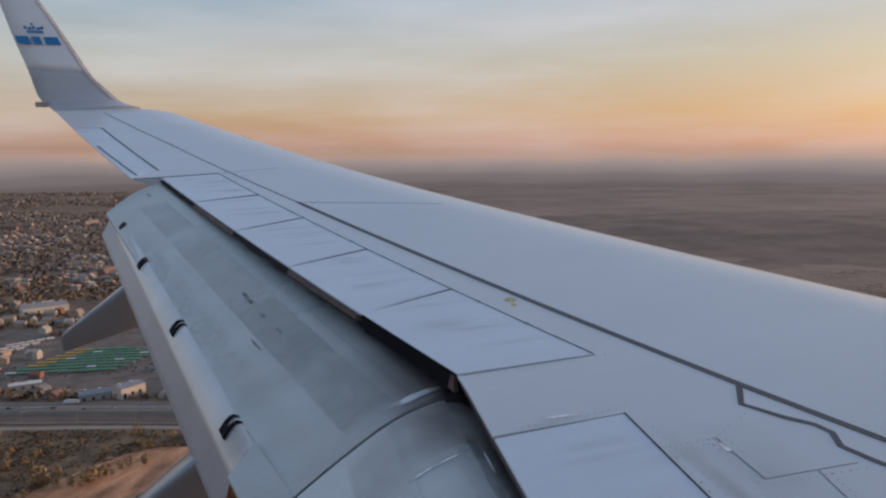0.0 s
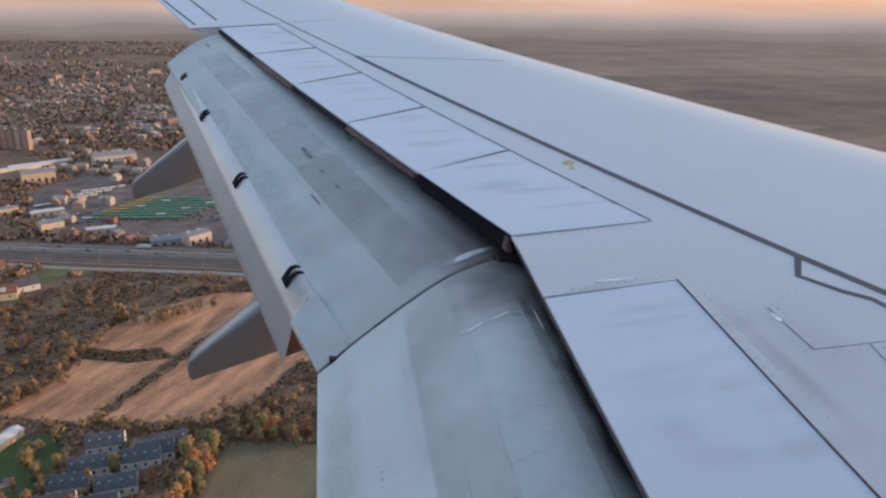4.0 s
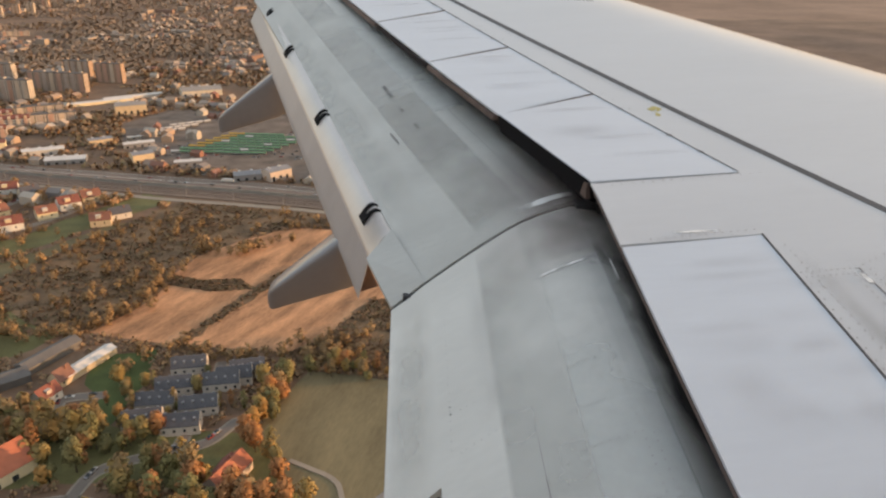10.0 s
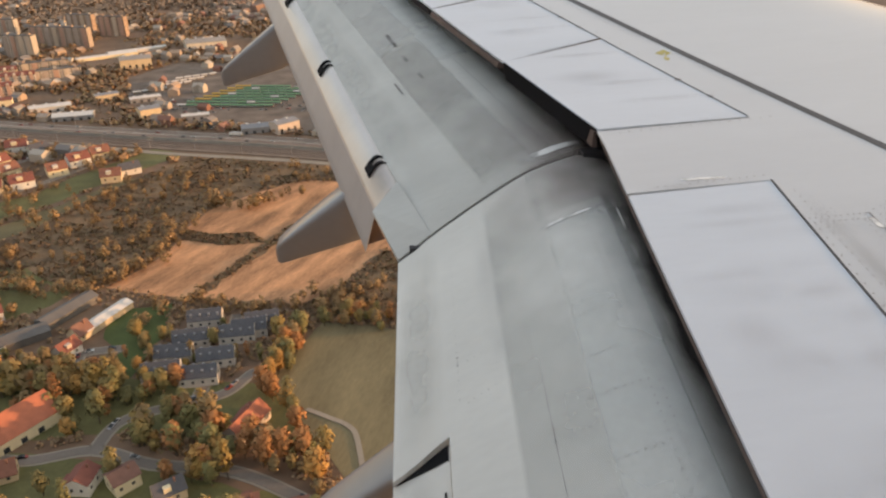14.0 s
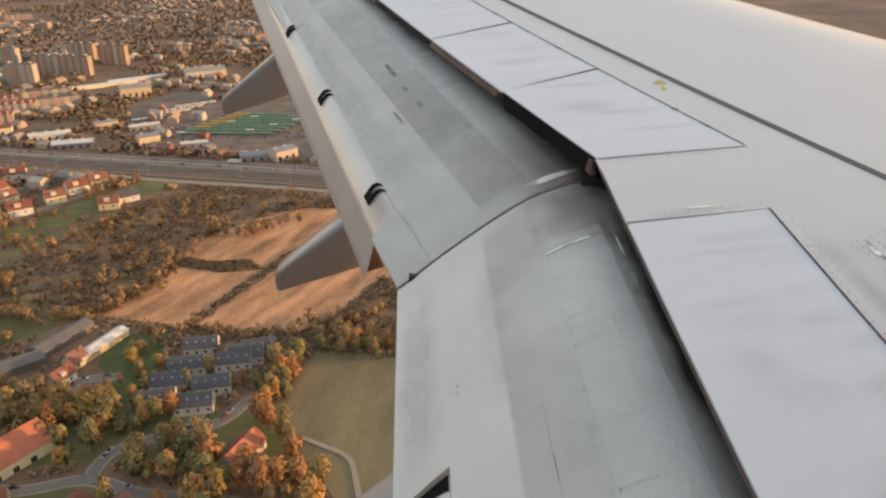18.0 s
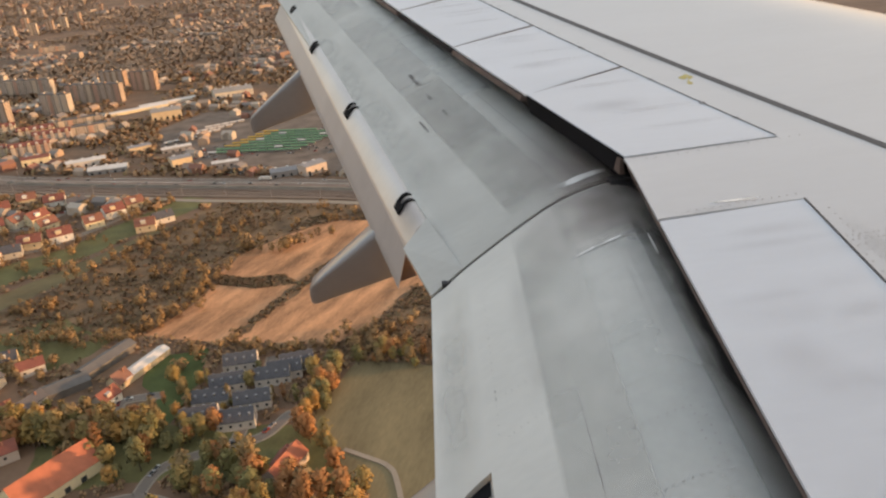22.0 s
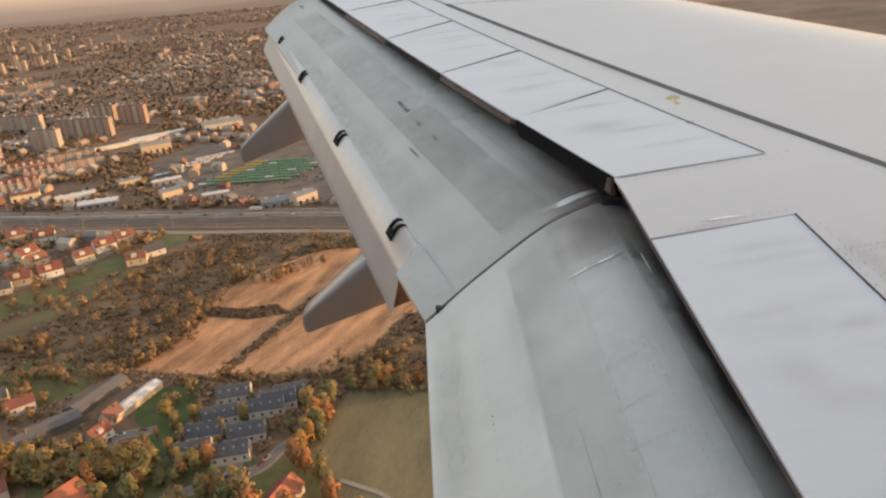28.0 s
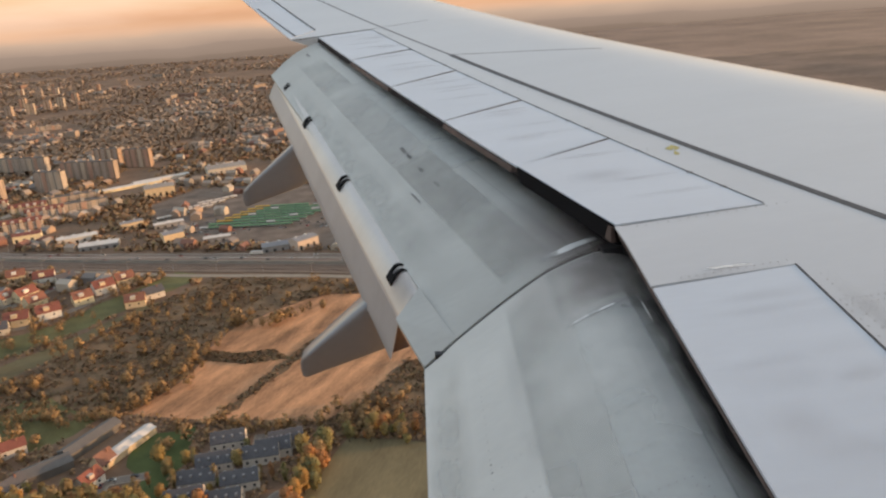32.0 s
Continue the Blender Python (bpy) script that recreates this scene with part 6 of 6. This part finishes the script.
for r in range(8):
    for c in range(11):
        x, y = -199 + c * 9.8 + r * 7.5, 830 + r * 11.5 - c * 1.4
        if r + c / 5 < 8.4:
            k = 3 if c < 2 and r > 1 else 2 if (r * 5 + c * 3) % 13 == 0 else (r + c) % 2
            put(STALLS[k], x, y, -8 + rnd.gauss(0, 1.5))
for r in range(4):
    for c in range(5):
        put(STALLS[2], -265 + c * 9.6 + r * 12, 897 + r * 22 + c * 5.5, 30 + rnd.gauss(0, 2))
M_MAST = material("galvanised_mast", (0.33, 0.32, 0.31), 0.5, 0.5, 0.1, 2.0, 10.0)


def mast(label, name, height, arm, cat, group):
    e = tagged(new(name), label, cat, group)
    bm = bmesh.new()
    loft(bm, [[(q * math.cos(a), q * math.sin(a), z) for a in steps(0, 5.24, 5)] for q, z in ((0.22, -0.2), (0.12, height))])
    part("pole", bm, M_MAST, e)
    bm = bmesh.new()
    box(bm, -0.09, 0.09, -0.1, arm, height - 0.7, height - 0.5)
    part("arm", bm, M_MAST, e)
    bm = bmesh.new()
    box(bm, -0.2, 0.2, arm - 0.7, arm + 0.3, height - 0.85, height - 0.7)
    part("fitting", bm, M_SHEETW, e)
    return e


RAIL_MAST = mast("grey steel mast over the railway", "catenary_mast", 9.0, 5.0, "mast", "railway masts")
STREET_LAMP = mast("tall grey street lamp beside the highway", "street_lamp", 10.0, 2.4, "street lamp", "highway lamps")
rail_line, high_line = [], []
for line, rows_ in ((ROADS[0][0], rail_line), (ROADS[1][0], high_line)):
    for a, b in zip(line, line[1:]):
        for k in range(8):
            rows_.append((*lerp(a, b, k / 8), math.degrees(math.atan2(b[1] - a[1], b[0] - a[0]))))
for rows_, proto, off, lift, gap in ((rail_line, RAIL_MAST, -10.8, 0.9, 46), (high_line, STREET_LAMP, 13.2, 0.0, 38)):
    last = None
    for x, y, a in rows_:
        if -560 < x < 130 and (last is None or math.dist(last, (x, y)) > gap):
            last = (x, y)
            put(proto, x - math.sin(radians(a)) * off, y + math.cos(radians(a)) * off, a, GROUND + lift)

# ---- vehicles ----
CAR_M = [material("car_white", (0.62, 0.62, 0.60), 0.35), material("car_dark", (0.06, 0.06, 0.07), 0.3), material("car_silver", (0.40, 0.40, 0.42), 0.3, 0.4), material("car_red", (0.32, 0.05, 0.04), 0.35)]
M_TYRE = material("tyre", (0.03, 0.03, 0.03), 0.9)


def car(paint, label):
    e = tagged(new("car"), label, "car", "parked and driving cars")
    bm = bmesh.new()
    loft(bm, [[(x, -0.86 * k, 0.3), (x, 0.86 * k, 0.3), (x, 0.86 * k, z), (x, -0.86 * k, z)] for x, z, k in ((-2.15, 0.75, 0.92), (-1.9, 0.95, 1), (1.2, 0.95, 1), (2.1, 0.72, 0.92))])
    part("body", bm, paint, e)
    bm = bmesh.new()
    loft(bm, [[(x, -w, 0.94), (x, w, 0.94), (x * 0.9, w * 0.85, z), (x * 0.9, -w * 0.85, z)] for x, w, z in ((-1.7, 0.8, 0.98), (-1.2, 0.8, 1.42), (0.3, 0.8, 1.42), (1.1, 0.8, 0.98))])
    part("cabin", bm, M_GLASSDARK, e)
    for x in (-1.35, 1.3):
        for y in (-0.8, 0.8):
            bm = bmesh.new()
            loft(bm, [[(x + 0.32 * math.cos(a), y + o, 0.32 + 0.32 * math.sin(a)) for a in steps(0, 5.61, 8)] for o in (-0.1, 0.1)])
            part("wheel", bm, M_TYRE, e)
    return e


def truck(label):
    e = tagged(new("truck"), label, "truck", "trucks")
    bm = bmesh.new()
    box(bm, -6.5, 4.2, -1.25, 1.25, 1.0, 3.9)
    part("cargo_box", bm, M_SHEETW, e)
    bm = bmesh.new()
    loft(bm, [[(x, -1.2, 0.6), (x, 1.2, 0.6), (x, 1.2, z), (x, -1.2, z)] for x, z in ((4.5, 3.3), (6.2, 3.3), (6.8, 1.9))])
    part("cab", bm, CAR_M[0], e)
    for x in (-5.2, -4.0, 5.4):
        bm = bmesh.new()
        loft(bm, [[(x + 0.5 * math.cos(a), o, 0.5 + 0.5 * math.sin(a)) for a in steps(0, 5.61, 8)] for o in (-1.2, 1.2)])
        part("wheel_pair", bm, M_TYRE, e)
    return e


CARS = [car(m, "%s passenger car on the road" % n) for m, n in zip(CAR_M, ("white", "dark", "silver", "red"))]
TRUCK = truck("white box truck on the highway")


def along(line, x):
    for a, b in zip(line, line[1:]):
        if a[0] <= x < b[0]:
            s = (x - a[0]) / (b[0] - a[0])
            return a[1] + (b[1] - a[1]) * s, math.degrees(math.atan2(b[1] - a[1], b[0] - a[0]))
    return 0, 0


for k in range(34):
    x = -560 + 20 * k + rnd.uniform(-8, 8)
    y, a = along(ROADS[1][0], x)
    side = rnd.choice((-1, 1))
    o = side * rnd.choice((4.0, 8.0))
    th = rnd.random()
    put(TRUCK if th < 0.1 else rnd.choice(CARS), x - math.sin(radians(a)) * o, y + math.cos(radians(a)) * o, a + (180 if side > 0 else 0), GROUND + 0.36)
for s in STREETS:
    for a, b in zip(s, s[1:]):
        for k in range(2):
            u = rnd.random()
            ang = math.degrees(math.atan2(b[1] - a[1], b[0] - a[0]))
            x, y = lerp(a, b, u)
            if near_road(x, y, -1.0):
                put(rnd.choice(CARS), x - math.sin(radians(ang)) * 1.6, y + math.cos(radians(ang)) * 1.6, ang, GROUND + 0.15)
for k in range(60):
    r, c = divmod(k, 15)
    put(rnd.choice(CARS), -130 - 40 + c * 3.4 - r * 2 + rnd.gauss(0, 0.2), 756 + 10 - c * 0.8 + r * -6.5, -12 + 90, GROUND + 0.03)
for k in range(130):
    u, v = rnd.random(), rnd.random()
    x, y = lerp((-223, 809), (-41, 792), u)
    y += 150 * v * (0.4 + 0.6 * u) - 4
    if free(x, y, -6) and not near_road(x, y, 2):
        put(rnd.choice(CARS), x, y, rnd.choice((-12, 78)) + rnd.gauss(0, 5), GROUND + 0.06)
# parking yard under the rows of cars
bm = bmesh.new()
bm.faces.new([bm.verts.new((x, y, GROUND + 0.03)) for x, y in ((-188, 778), (-112, 762), (-122, 736), (-198, 754))])
tagged(part("car_park", bm, M_ASPHALT), "grey asphalt car park", "car park", kind="structure")
